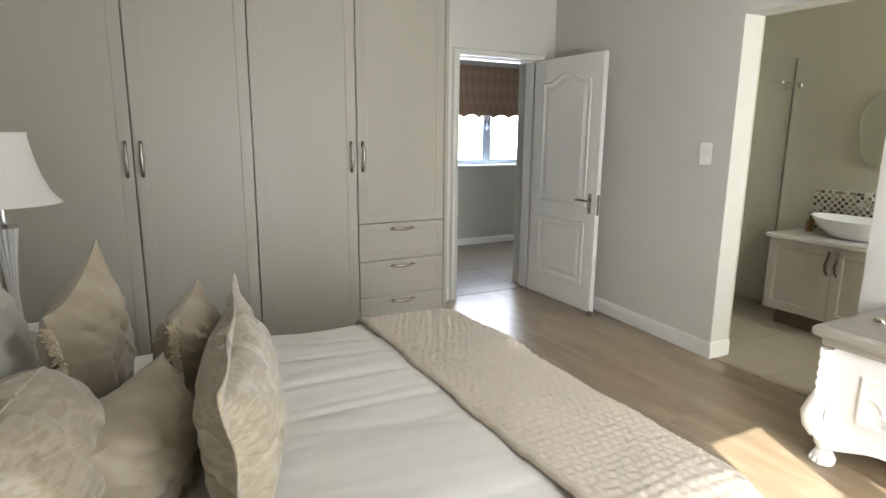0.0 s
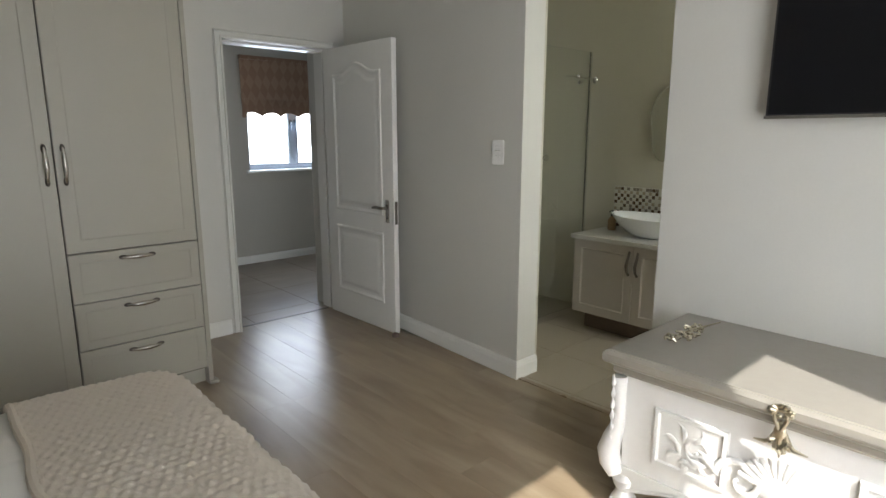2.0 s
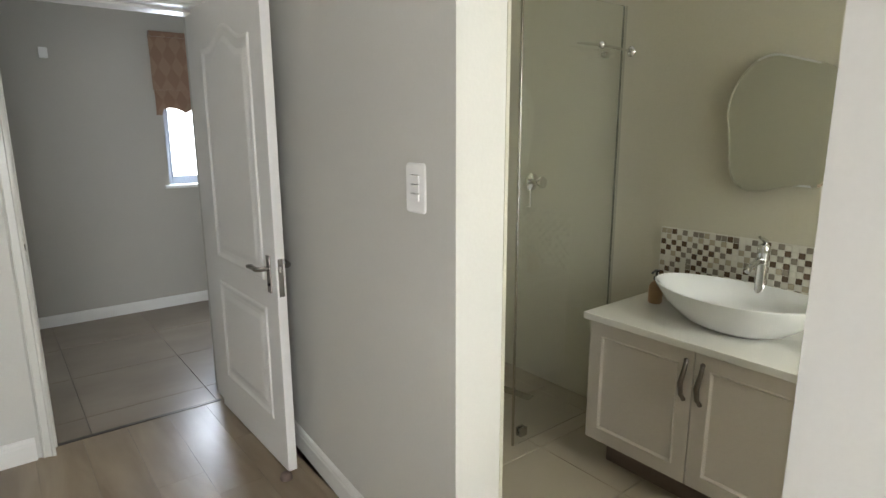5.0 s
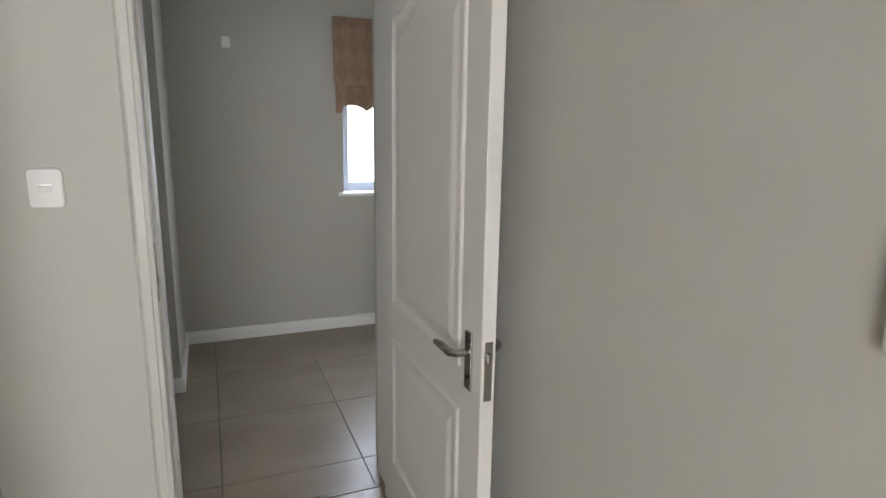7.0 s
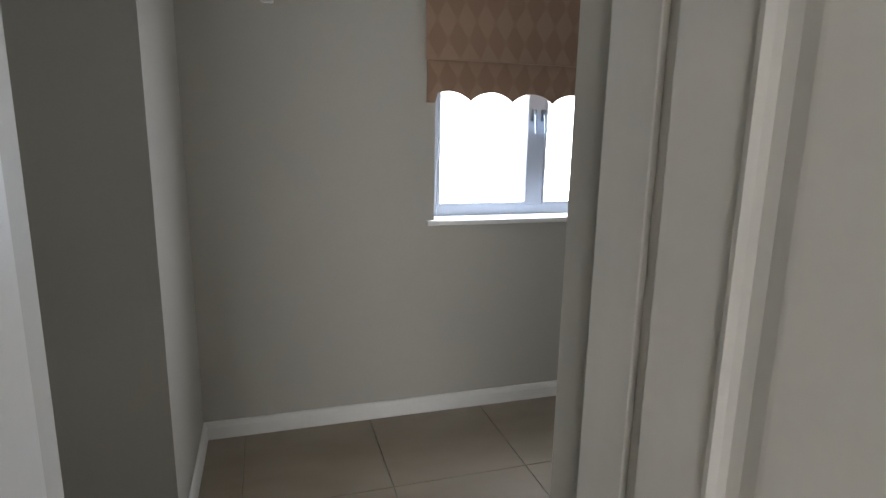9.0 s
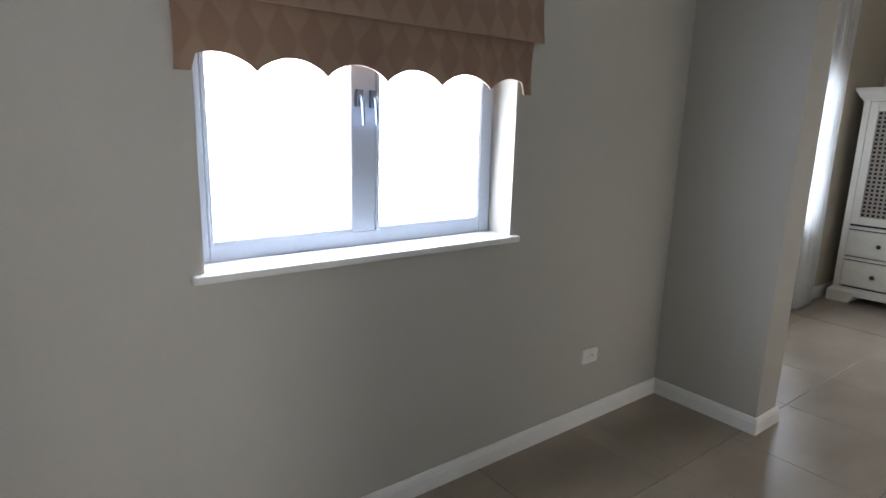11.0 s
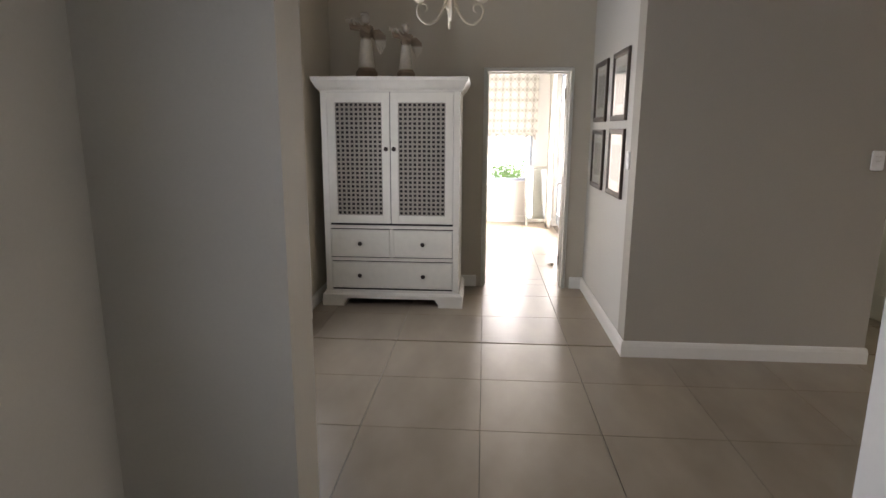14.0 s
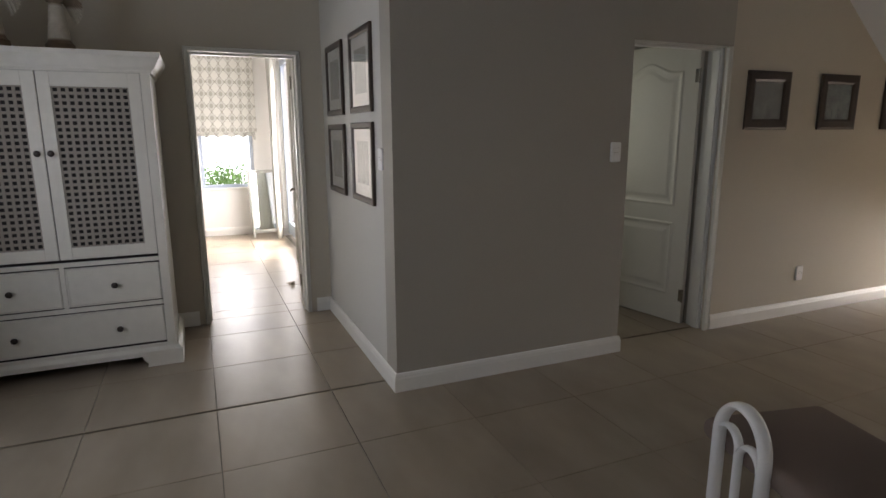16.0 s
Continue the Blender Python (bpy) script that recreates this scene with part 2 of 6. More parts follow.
CANE = paint("grey_cane", (0.31, 0.275, 0.235), 0.8, vary=0.12)
# Flat black that paints the shade of holes, gaps and hollows.
BLACK = paint("black_hollow_shade", (0.012, 0.010, 0.009), 0.8)
SCREEN = paint("black_screen", (0.006, 0.006, 0.007), 0.3, vary=0.0, bump=0, spec=0.2)
FRAMEDARK = paint("dark_brown_frame", (0.050, 0.034, 0.025), 0.35, vary=0.15, grain=80)
MOUNT = paint("cream_mount", (0.62, 0.60, 0.54), 0.8, vary=0.02)
PRINT = paint("grey_print", (0.24, 0.24, 0.21), 0.6, vary=0.5, grain=22, patch=9)
PRINTBLUE = paint("landscape_print", (0.22, 0.26, 0.25), 0.6, vary=0.7, grain=18, patch=10)
IRON = paint("cream_iron", (0.60, 0.55, 0.44), 0.5, vary=0.1)
CANDLE = paint("ivory_candle", (0.75, 0.68, 0.52), 0.5)
BULB = glow("bulb_glow", (1.0, 0.72, 0.38), 5.5)
FIGURE = paint("weathered_figure", (0.38, 0.32, 0.25), 0.8, vary=0.25, grain=35)
fn, fl = links(FIGURE)
fc, fz, fr = fn.new("ShaderNodeTexCoord"), fn.new("ShaderNodeSeparateXYZ"), fn.new("ShaderNodeValToRGB")
fm = fn.new("ShaderNodeMath")
fm.operation, fm.inputs[1].default_value = "DIVIDE", 0.45
fl.new(fc.outputs["Object"], fz.inputs[0]), fl.new(fz.outputs[2], fm.inputs[0]), fl.new(fm.outputs[0], fr.inputs[0])
for pos, c in ((0.15, (0.17, 0.12, 0.08)), (0.18, (0.50, 0.46, 0.38)), (0.56, (0.52, 0.48, 0.40)), (0.60, (0.20, 0.15, 0.105)), (0.78, (0.24, 0.18, 0.125)), (0.84, (0.50, 0.46, 0.39))):
    e = fr.color_ramp.elements.new(pos)
    e.color = (*c, 1)
fr.color_ramp.elements[0].color, fr.color_ramp.elements[-1].color = (0.17, 0.12, 0.08, 1), (0.36, 0.31, 0.25, 1)
fl.new(fr.outputs[0], [q for q in fn if q.type == "HUE_SAT"][0].inputs["Color"])
AMBER = paint("amber_soap", (0.30, 0.17, 0.08), 0.3)
BLACKPLASTIC = paint("black_plastic", (0.03, 0.03, 0.03), 0.35)
MOSAIC = [paint("mosaic_white", (0.66, 0.64, 0.57), 0.2), paint("mosaic_brown", (0.13, 0.09, 0.06), 0.2),
          paint("mosaic_beige", (0.42, 0.37, 0.28), 0.2), paint("mosaic_grey", (0.26, 0.23, 0.19), 0.2)]
SEAT = paint("brown_cushion", (0.17, 0.125, 0.10), 0.75, vary=0.06, grain=200)
LAWN = paint("ground_gravel", (0.62, 0.60, 0.56), 0.9, vary=0.12, grain=8)
LEAF = paint("green_leaf", (0.12, 0.25, 0.05), 0.5, vary=0.3)
# Emission that stands in for overexposed daylight; no lamp is there.
HAZEGLOW = glow("overexposure_glow", (0.86, 0.93, 1.0), 2.2)
PADDARK = paint("dark_pewter", (0.16, 0.14, 0.125), 0.35, metal=1, vary=0.15)
WOODTRIM = paint("pale_frame_paint", (0.66, 0.655, 0.60), 0.34, vary=0.025, grain=40, bump=0.012)


# ---- building blocks ----
def thing(name, at=(0, 0, 0), rz=0.0, label="", category="", group="", kind=""):
    ob = new(name)
    ob.matrix_basis = pose(*at, 0, 0, rz)
    ob.empty_display_size = 0.1
    return tagged(ob, label, category, group, kind)


def part(name, bm, material, parent=None, label="", smooth=False, kind="", category="", group=""):
    mesh = bpy.data.meshes.new(name)
    bmesh.ops.recalc_face_normals(bm, faces=bm.faces)
    bm.to_mesh(mesh)
    bm.free()
    mesh.materials.append(material)
    if smooth:
        mesh.polygons.foreach_set("use_smooth", [True] * len(mesh.polygons))
        mesh.set_sharp_from_angle(angle=radians(40))
    ob = new(name, mesh)
    ob.parent = parent
    return tagged(ob, label, category, group, kind)


def box(bm, a, b, bevel=0.0, seg=2):
    """A box between two corners, with rounded edges if asked."""
    a, b = Vector(a), Vector(b)
    made = bmesh.ops.create_cube(bm, size=1, matrix=Matrix.Translation((a + b) / 2) @ Matrix.Diagonal((*(b - a), 1)))
    if bevel:
        vs = made["verts"]
        es = {e for v in vs for e in v.link_edges}
        bmesh.ops.bevel(bm, geom=list(es), offset=bevel, segments=seg, profile=0.5, affect="EDGES")
    return bm


def boxes(items, bevel=0.0, seg=2):
    bm = bmesh.new()
    for a, b in items:
        box(bm, a, b, bevel, seg)
    return bm


def prism(bm, poly, z0, z1):
    lo, hi = [bm.verts.new((x, y, z0)) for x, y in poly], [bm.verts.new((x, y, z1)) for x, y in poly]
    n = len(poly)
    for i in range(n):
        bm.faces.new((lo[i], lo[(i + 1) % n], hi[(i + 1) % n], hi[i]))
    bm.faces.new(lo[::-1]), bm.faces.new(hi)
    return bm


def tube(bm, pts, r, seg=10, flat=1.0):
    """A round bar along points; r may be one radius or one a point; flat squashes it sideways."""
    pts = [Vector(p) for p in pts]
    rs = r if isinstance(r, (list, tuple)) else [r] * len(pts)
    up, rings = None, []
    for i, p in enumerate(pts):
        d = (pts[min(i + 1, len(pts) - 1)] - pts[max(i - 1, 0)]).normalized()
        if up is None:
            up = Vector((0, 0, 1)) if abs(d.z) < 0.9 else Vector((1, 0, 0))
        side = d.cross(up).normalized()
        up = side.cross(d).normalized()
        rings.append([bm.verts.new(p + (side * math.cos(a) * flat + up * math.sin(a)) * rs[i]) for a in [2 * math.pi * k / seg for k in range(seg)]])
    for a, b in zip(rings, rings[1:]):
        for k in range(seg):
            bm.faces.new((a[k], a[(k + 1) % seg], b[(k + 1) % seg], b[k]))
    bm.faces.new(rings[0][::-1]), bm.faces.new(rings[-1])
    return bm


def lathe(bm, profile, centre=(0, 0, 0), seg=24, sx=1.0, sy=1.0):
    c, rings = Vector(centre), []
    for r, z in profile:
        rings.append([bm.verts.new(c + Vector((r * math.cos(a) * sx, r * math.sin(a) * sy, z))) for a in [2 * math.pi * k / seg for k in range(seg)]])
    for a, b in zip(rings, rings[1:]):
        for k in range(seg):
            bm.faces.new((a[k], a[(k + 1) % seg], b[(k + 1) % seg], b[k]))
    bm.faces.new(rings[0][::-1]), bm.faces.new(rings[-1])
    return bm


def blob(bm, centre, r, seg=10, stretch=(1, 1, 1)):
    bmesh.ops.create_uvsphere(bm, u_segments=seg, v_segments=seg // 2 + 2, radius=1,
                              matrix=Matrix.Translation(centre) @ Matrix.Diagonal((r * stretch[0], r * stretch[1], r * stretch[2], 1)))
    return bm


def outline(w, h, inset, arch=0.0, n=17):
    """A panel's outline, whose top may rise in a soft arch."""
    pts = [(inset, inset), (w - inset, inset)]
    for i in range(n):
        u = 1 - i / (n - 1)
        rise = 0.5 - 0.5 * math.cos(2 * math.pi * min(max((u - 0.12) / 0.76, 0), 1))
        pts.append((inset + u * (w - 2 * inset), h - inset - arch * (1 - rise)))
    return pts


def relief(bm, o, U, V, N, w, h, profile, arch=0.0, cap=True):
    """Mouldings of a panel on a face: loops at (inset, height) joined, the last one filled."""
    o, U, V, N = Vector(o), Vector(U), Vector(V), Vector(N)
    rings = [[bm.verts.new(o + U * x + V * y + N * hh) for x, y in outline(w, h, ins, arch)] for ins, hh in profile]
    for a, b in zip(rings, rings[1:]):
        for k in range(len(a)):
            bm.faces.new((a[k], a[(k + 1) % len(a)], b[(k + 1) % len(a)], b[k]))
    if cap:
        bm.faces.new(rings[-1])
    return bm


def smooth(pts, n=6):
    """A rounder way through the same points."""
    p = [Vector(q) for q in pts]
    p = [p[0] * 2 - p[1]] + p + [p[-1] * 2 - p[-2]]
    out = []
    for i in range(1, len(p) - 2):
        for k in range(n):
            t = k / n
            a, b, c, d = p[i - 1], p[i], p[i + 1], p[i + 2]
            out.append(0.5 * (2 * b + (c - a) * t + (2 * a - 5 * b + 4 * c - d) * t * t + (3 * b - a - 3 * c + d) * t ** 3))
    return out + [p[-2]]


def blend(rs, n=6):
    return [rs[i] + (rs[i + 1] - rs[i]) * k / n for i in range(len(rs) - 1) for k in range(n)] + [rs[-1]]


def sweep(bm, path, section, closed=False):
    """A moulding: section (out, up) points carried along a plan path (x, y); out is to the right of the way."""
    n, rings = len(path), []
    for i in range(n):
        p = Vector(path[i])
        a = Vector(path[i - 1]) if (i > 0 or closed) else None
        b = Vector(path[(i + 1) % n]) if (i < n - 1 or closed) else None
        d1 = (p - a).normalized() if a else (b - p).normalized()
        d2 = (b - p).normalized() if b else d1
        n1, n2 = Vector((d1.y, -d1.x)), Vector((d2.y, -d2.x))
        m = (n1 + n2).normalized()
        m = m / max(m.dot(n1), 0.3)
        rings.append([bm.verts.new((p.x + m.x * o, p.y + m.y * o, z)) for o, z in section])
    k = len(section)
    for i in range(n if closed else n - 1):
        a, b = rings[i], rings[(i + 1) % n]
        for j in range(k):
            bm.faces.new((a[j], a[(j + 1) % k], b[(j + 1) % k], b[j]))
    if not closed:
        bm.faces.new(rings[0]), bm.faces.new(rings[-1][::-1])
    return bm


SKIRT = [(0, 0), (0.016, 0), (0.016, 0.075), (0.013, 0.085), (0.013, 0.092), (0.008, 0.104), (0.0, 0.108)]


def skirting(path, name="baseboard", tall=1.0):
    return part(name, sweep(bmesh.new(), path, [(o, z * tall) for o, z in SKIRT]), TRIM, label="white painted moulded baseboard along the wall", kind="structure", category="baseboard")


def wall(name, blocks, material, label, polys=()):
    bm = bmesh.new()
    for a, b in blocks:
        box(bm, a, b)
    for poly, z0, z1 in polys:
        prism(bm, poly, z0, z1)
    return part(name, bm, material, label=label, kind="structure", category="wall")

# ---- structure ----
EZ0 = 0.66        # sill of the far garden window
H = 2.85          # flat ceilings of the small rooms
TOP = 3.5         # living room walls
EW = [(2.955, 1.88), (3.075, 3.79)]  # the slightly skewed east wall of the bedroom

wall("wall_west", [((-1.45, -1.3, 0), (-1.25, 4.0, H))], WALL, "greige painted bedroom wall behind the bed")
wall("wall_south", [((-1.25, -1.3, 0), (0.353, -1.1, H)), ((2.018, -1.3, 0), (3.2, -1.1, H)), ((0.353, -1.3, 2.39), (2.018, -1.1, H)),
                    ((0.353, -1.3, 0), (2.018, -1.1, 0.04))], WALL, "greige painted bedroom wall with a glazed door opening")
wall("wall_north", [((-1.25, 3.79, 0), (2.09, 4.12, H)), ((2.94, 3.79, 0), (5.03, 4.12, TOP)), ((2.09, 3.79, 2.07), (2.94, 4.12, H))],
     WALL, "greige painted wall with a doorway to the hall")
wall("wall_east", [((2.955, -1.1, 0), (3.125, 1.06, H)), ((2.955, 1.06, 2.13), (3.125, 1.88, H))], WALL,
     "greige painted bedroom wall with an open bathroom doorway", polys=[([EW[0], (3.125, 1.88), (3.125, 3.79), EW[1]], 0, H)])
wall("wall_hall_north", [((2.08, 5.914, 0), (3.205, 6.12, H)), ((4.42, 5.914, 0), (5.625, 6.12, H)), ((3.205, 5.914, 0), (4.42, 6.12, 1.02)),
                         ((3.205, 5.914, 2.02), (4.42, 6.12, H))], WALL_HALL, "hall wall with a window, its paint darkened for shade")
wall("wall_hall_west", [((-1.45, 5.12, 0), (2.08, 6.12, H))], WALL_HALL, "hall wall with an outside corner, its paint darkened for shade")
wall("wall_pillar", [((5.625, 5.345, 0), (5.84, 6.2, TOP))], WALL_HALL, "wall end beside the window nook, its paint darkened for shade")
wall("wall_corridor_west", [((-1.7, 3.79, 0), (-1.45, 5.12, H))], WALL_HALL, "corridor end wall, its paint darkened for shade")
wall("wall_living_north", [((5.84, 6.2, 0), (7.0, 6.4, TOP)), ((8.33, 6.2, 0), (9.6, 6.4, TOP)), ((7.0, 6.2, 0), (8.33, 6.4, 0.68)),
                           ((7.0, 6.2, 1.95), (8.33, 6.4, TOP))], WALL_LIVING, "living room wall with a window, its paint browned for shade")
wall("wall_living_east", [((9.435, 4.79, 0), (9.6, 6.2, TOP)), ((9.435, 3.84, 0), (9.6, 4.02, TOP)), ((9.435, 4.02, 2.0), (9.6, 4.79, TOP))],
     WALL_LIVING, "wall with a doorway, its paint browned for shade")
wall("wall_pictures", [((7.93, 3.66, 0), (9.6, 3.845, TOP))], WALL, "greige painted wall hung with four framed pictures")
# Shade on this wall comes from its darker paint colour.
wall("wall_return", [((7.757, 2.32, 0), (7.93, 3.845, TOP)), ((7.80, 1.46, 1.97), (7.99, 2.32, TOP))], WALL_RETURN, "wall beside a doorway, its paint darkened for shade")
wall("wall_living_far", [((7.84, -3.1, 0), (8.03, 1.46, TOP))], WALL_LIVING, "living room wall hung with small pictures, its paint browned for shade")
wall("wall_living_west", [((4.85, -3.1, 0), (5.03, 3.79, TOP))], WALL_HALL, "west living room wall, its paint darkened for shade")
wall("wall_living_south", [((4.85, -3.3, 0), (5.0, -3.1, TOP)), ((7.6, -3.3, 0), (8.03, -3.1, TOP)), ((5.0, -3.3, 2.35), (7.6, -3.1, TOP))],
     WALL_LIVING, "wall with wide glazed doors, its paint browned for shade")
wall("wall_bath_north", [((3.125, 3.42, 0), (4.85, 3.79, H))], WALL_BATH, "olive grey painted shower wall")
wall("wall_bath_east", [((4.5, -0.8, 0), (4.7, 3.42, H))], WALL_BATH, "olive grey painted bathroom wall")
wall("wall_bath_south", [((3.125, -1.0, 0), (3.45, -0.8, H)), ((4.35, -1.0, 0), (4.5, -0.8, H)), ((3.45, -1.0, 0), (4.35, -0.8, 1.2)),
                         ((3.45, -1.0, 2.15), (4.35, -0.8, H))], WALL_BATH, "olive grey painted bathroom wall with a window")
wall("wall_bath_lining", [((3.127, -0.8, 0), (3.139, 1.06, H)), ((3.127, 1.88, 0), (3.139, 3.42, H)), ((3.127, 1.06, 2.13), (3.139, 1.88, H))],
     WALL_BATH, "olive grey painted inside of the bathroom wall")
wall("wall_side_room", [((9.0, 1.1, 0), (9.1, 1.9, H)), ((9.0, 2.9, 0), (9.1, 3.66, H)), ((9.0, 1.9, 0), (9.1, 2.9, 0.9)), ((9.0, 1.9, 2.1), (9.1, 2.9, H)), ((8.03, 1.0, 0), (9.1, 1.1, H))], WALL, "greige painted side room wall")
wall("wall_east_room", [((13.45, 3.55, 0), (13.65, 4.02, H)), ((13.45, 4.72, 0), (13.65, 6.4, H)), ((13.45, 4.02, 0), (13.65, 4.72, EZ0)), ((13.45, 4.02, 2.1), (13.65, 4.72, H)),
                        ((9.6, 6.2, 0), (13.45, 6.4, H)), ((9.6, 3.55, 0), (11.3, 3.70, H)), ((13.1, 3.55, 0), (13.45, 3.70, H)), ((11.3, 3.55, 2.35), (13.1, 3.70, H)),
                        ((9.43, 1.0, 0), (9.6, 3.66, H))], CEILING, "white painted walls of the sunny east room")

wall("ceiling", [((-1.7, -1.3, H), (3.125, 6.4, H + 0.12)), ((3.125, -1.0, H), (4.85, 3.79, H + 0.12)), ((3.125, 4.12, H), (5.625, 6.4, H + 0.12)),
                 ((8.03, 1.0, H), (9.6, 3.66, H + 0.12)), ((9.6, 3.55, H), (13.65, 6.4, H + 0.12)),
                 ((5.03, 1.3, TOP), (9.6, 6.4, TOP + 0.12))], CEILING, "white painted ceiling").name = "ceiling"
slope = bmesh.new()
prism(slope, [(0, 0), (4.6, 0), (4.6, 0.12), (0, 0.12)], 0, 3.2)
sloped = part("ceiling_slope", slope, CEILING, label="white painted sloping ceiling", kind="structure", category="ceiling")
sloped.matrix_basis = Matrix(((0, 0, 1, 4.9), (-0.777, 0.629, 0, 1.56), (-0.629, -0.777, 0, TOP + 0.02), (0, 0, 0, 1)))

floor = part("floor", boxes([((-1.7, -1.35, -0.2), (3.04, 3.87, -0.012)), ((-1.7, 3.87, -0.2), (13.65, 6.4, -0.010)), ((3.04, -1.0, -0.2), (4.85, 3.87, -0.010)),
                              ((4.85, -3.3, -0.2), (9.6, 3.87, -0.010)), ((9.6, 3.5, -0.2), (13.65, 3.87, -0.010))]), GROUT, label="grouted floor bed under tiles and laminate", kind="structure", category="floor")
ground = part("ground", boxes([((-60, -60, -0.5), (80, 70, -0.22))]), LAWN, label="pale gravel ground round the house", kind="structure", category="ground")
# Added panels that glow so the windows read as blown white.
part("backdrop", boxes([((-6, 13.0, -0.22), (22, 13.2, 5.5)), ((21.8, -4, -0.22), (22.0, 13.0, 5.5))]), HAZEGLOW, label="added glowing panels that stand in for overexposed daylight outside the windows", kind="structure", category="backdrop")

skirting([(1.625, 3.788), (2.04, 3.788)])
skirting([(2.99, 3.788), (3.074, 3.786), (2.953, 1.878), (3.127, 1.878)])
skirting([(2.953, 1.062), (2.953, -1.098)])
skirting([(-0.1, 5.118), (2.082, 5.118), (2.082, 5.912), (5.623, 5.912), (5.623, 5.343), (5.842, 5.343), (5.842, 5.75)], tall=0.8)
skirting([(5.842, 5.75), (5.842, 6.198), (9.433, 6.198), (9.433, 4.845)])
skirting([(9.433, 3.965), (9.433, 3.847), (7.755, 3.847), (7.755, 2.318), (7.93, 2.318)])
skirting([(7.838, 1.42), (7.838, -3.09)])
skirting([(5.032, -3.0), (5.032, 4.122), (2.97, 4.122)][::1])
skirting([(9.602, 6.198), (13.448, 6.198), (13.448, 3.702), (13.1, 3.702)])


def casing(name, x0, x1, z1, y, face, axis="y", w=0.055, label="white painted moulded door frame"):
    """A moulded architrave round a doorway, on one side of the wall; face is +1 or -1."""
    ob = thing(name, label=label, category="door frame", kind="structure")
    prof = [(0, 0.022), (w * 0.22, 0.024), (w * 0.3, 0.016), (w * 0.72, 0.013), (w * 0.83, 0.017), (w, 0.004)]
    bm = bmesh.new()
    rings = []
    corner = [(x0, 0.0, -1, 0), (x0, z1, -1, 1), (x1, z1, 1, 1), (x1, 0.0, 1, 0)]
    for x, z, dx, dz in corner:
        ring = []
        for o, hgt in [(0, 0)] + prof + [(w, 0)]:
            u, v, n = x + dx * o, z + dz * o, y + face * hgt
            ring.append(bm.verts.new((u, n, v) if axis == "y" else (n, u, v)))
        rings.append(ring)
    for a, b in zip(rings, rings[1:]):
        for j in range(len(a) - 1):
            bm.faces.new((a[j], a[j + 1], b[j + 1], b[j]))
    part("architrave", bm, WOODTRIM, ob)
    return ob


def lining(ob, x0, x1, z1, ya, yb, axis="y", t=0.02, stop=None):
    """The frame's boards inside the opening, with a door stop."""
    def b(p, q):
        return (p, q) if axis == "y" else ((p[1], p[0], p[2]), (q[1], q[0], q[2]))
    items = [b((x0 - t, ya, 0), (x0, yb, z1)), b((x1, ya, 0), (x1 + t, yb, z1)), b((x0 - t, ya, z1), (x1 + t, yb, z1 + t))]
    if stop:
        items += [b((x0, stop[0], 0), (x0 + 0.013, stop[1], z1 - 0.013)), b((x1 - 0.013, stop[0], 0), (x1, stop[1], z1 - 0.013)), b((x0, stop[0], z1 - 0.013), (x1, stop[1], z1))]
    part("jamb", boxes(items, 0.002, 1), TRIM, ob)


f1 = casing("door_frame", 2.11, 2.92, 2.045, 3.788, -1)
lining(f1, 2.11, 2.92, 2.045, 3.79, 3.985, stop=(3.85, 3.97))
part("strike_plate", boxes([((2.108, 3.81, 0.90), (2.112, 3.835, 1.10)), ((2.109, 3.815, 0.96), (2.115, 3.825, 0.99))]), STEEL, f1, "brushed steel strike plate")
f2 = casing("door_frame", 4.04, 4.77, 1.98, 9.433, -1, axis="x", w=0.034)
lining(f2, 4.04, 4.77, 1.98, 9.435, 9.6, axis="x", stop=(9.50, 9.55))
f3 = casing("door_frame", 1.48, 2.30, 1.965, 7.838, -1, axis="x")
lining(f3, 1.48, 2.30, 1.965, 7.87, 7.99, axis="x", stop=(7.88, 7.94))


# ---- doors ----
def lever(parent, x, z, y, face, toward=-1):
    """A lever handle on a long plate."""
    part("door_handle", boxes([((x - 0.019, min(y, y + face * 0.006), z - 0.105), (x + 0.019, max(y, y + face * 0.006), z + 0.055))], 0.002), STEEL, parent, "brushed steel lever handle on a long plate")
    bm = tube(bmesh.new(), [(x, y + face * 0.004, z), (x, y + face * 0.04, z), (x + toward * 0.015, y + face * 0.052, z), (x + toward * 0.06, y + face * 0.054, z + 0.004), (x + toward * 0.11, y + face * 0.05, z - 0.004)],
              [0.010, 0.010, 0.011, 0.011, 0.009], 10)
    part("lever", bm, STEEL, parent, smooth=True)
    part("keyhole", lathe(bmesh.new(), [(0.006, 0), (0.006, 0.003)], (0, 0, 0), 10), BLACK, parent).matrix_basis = pose(x, y + face * 0.006, z - 0.07, 90 if face < 0 else -90)


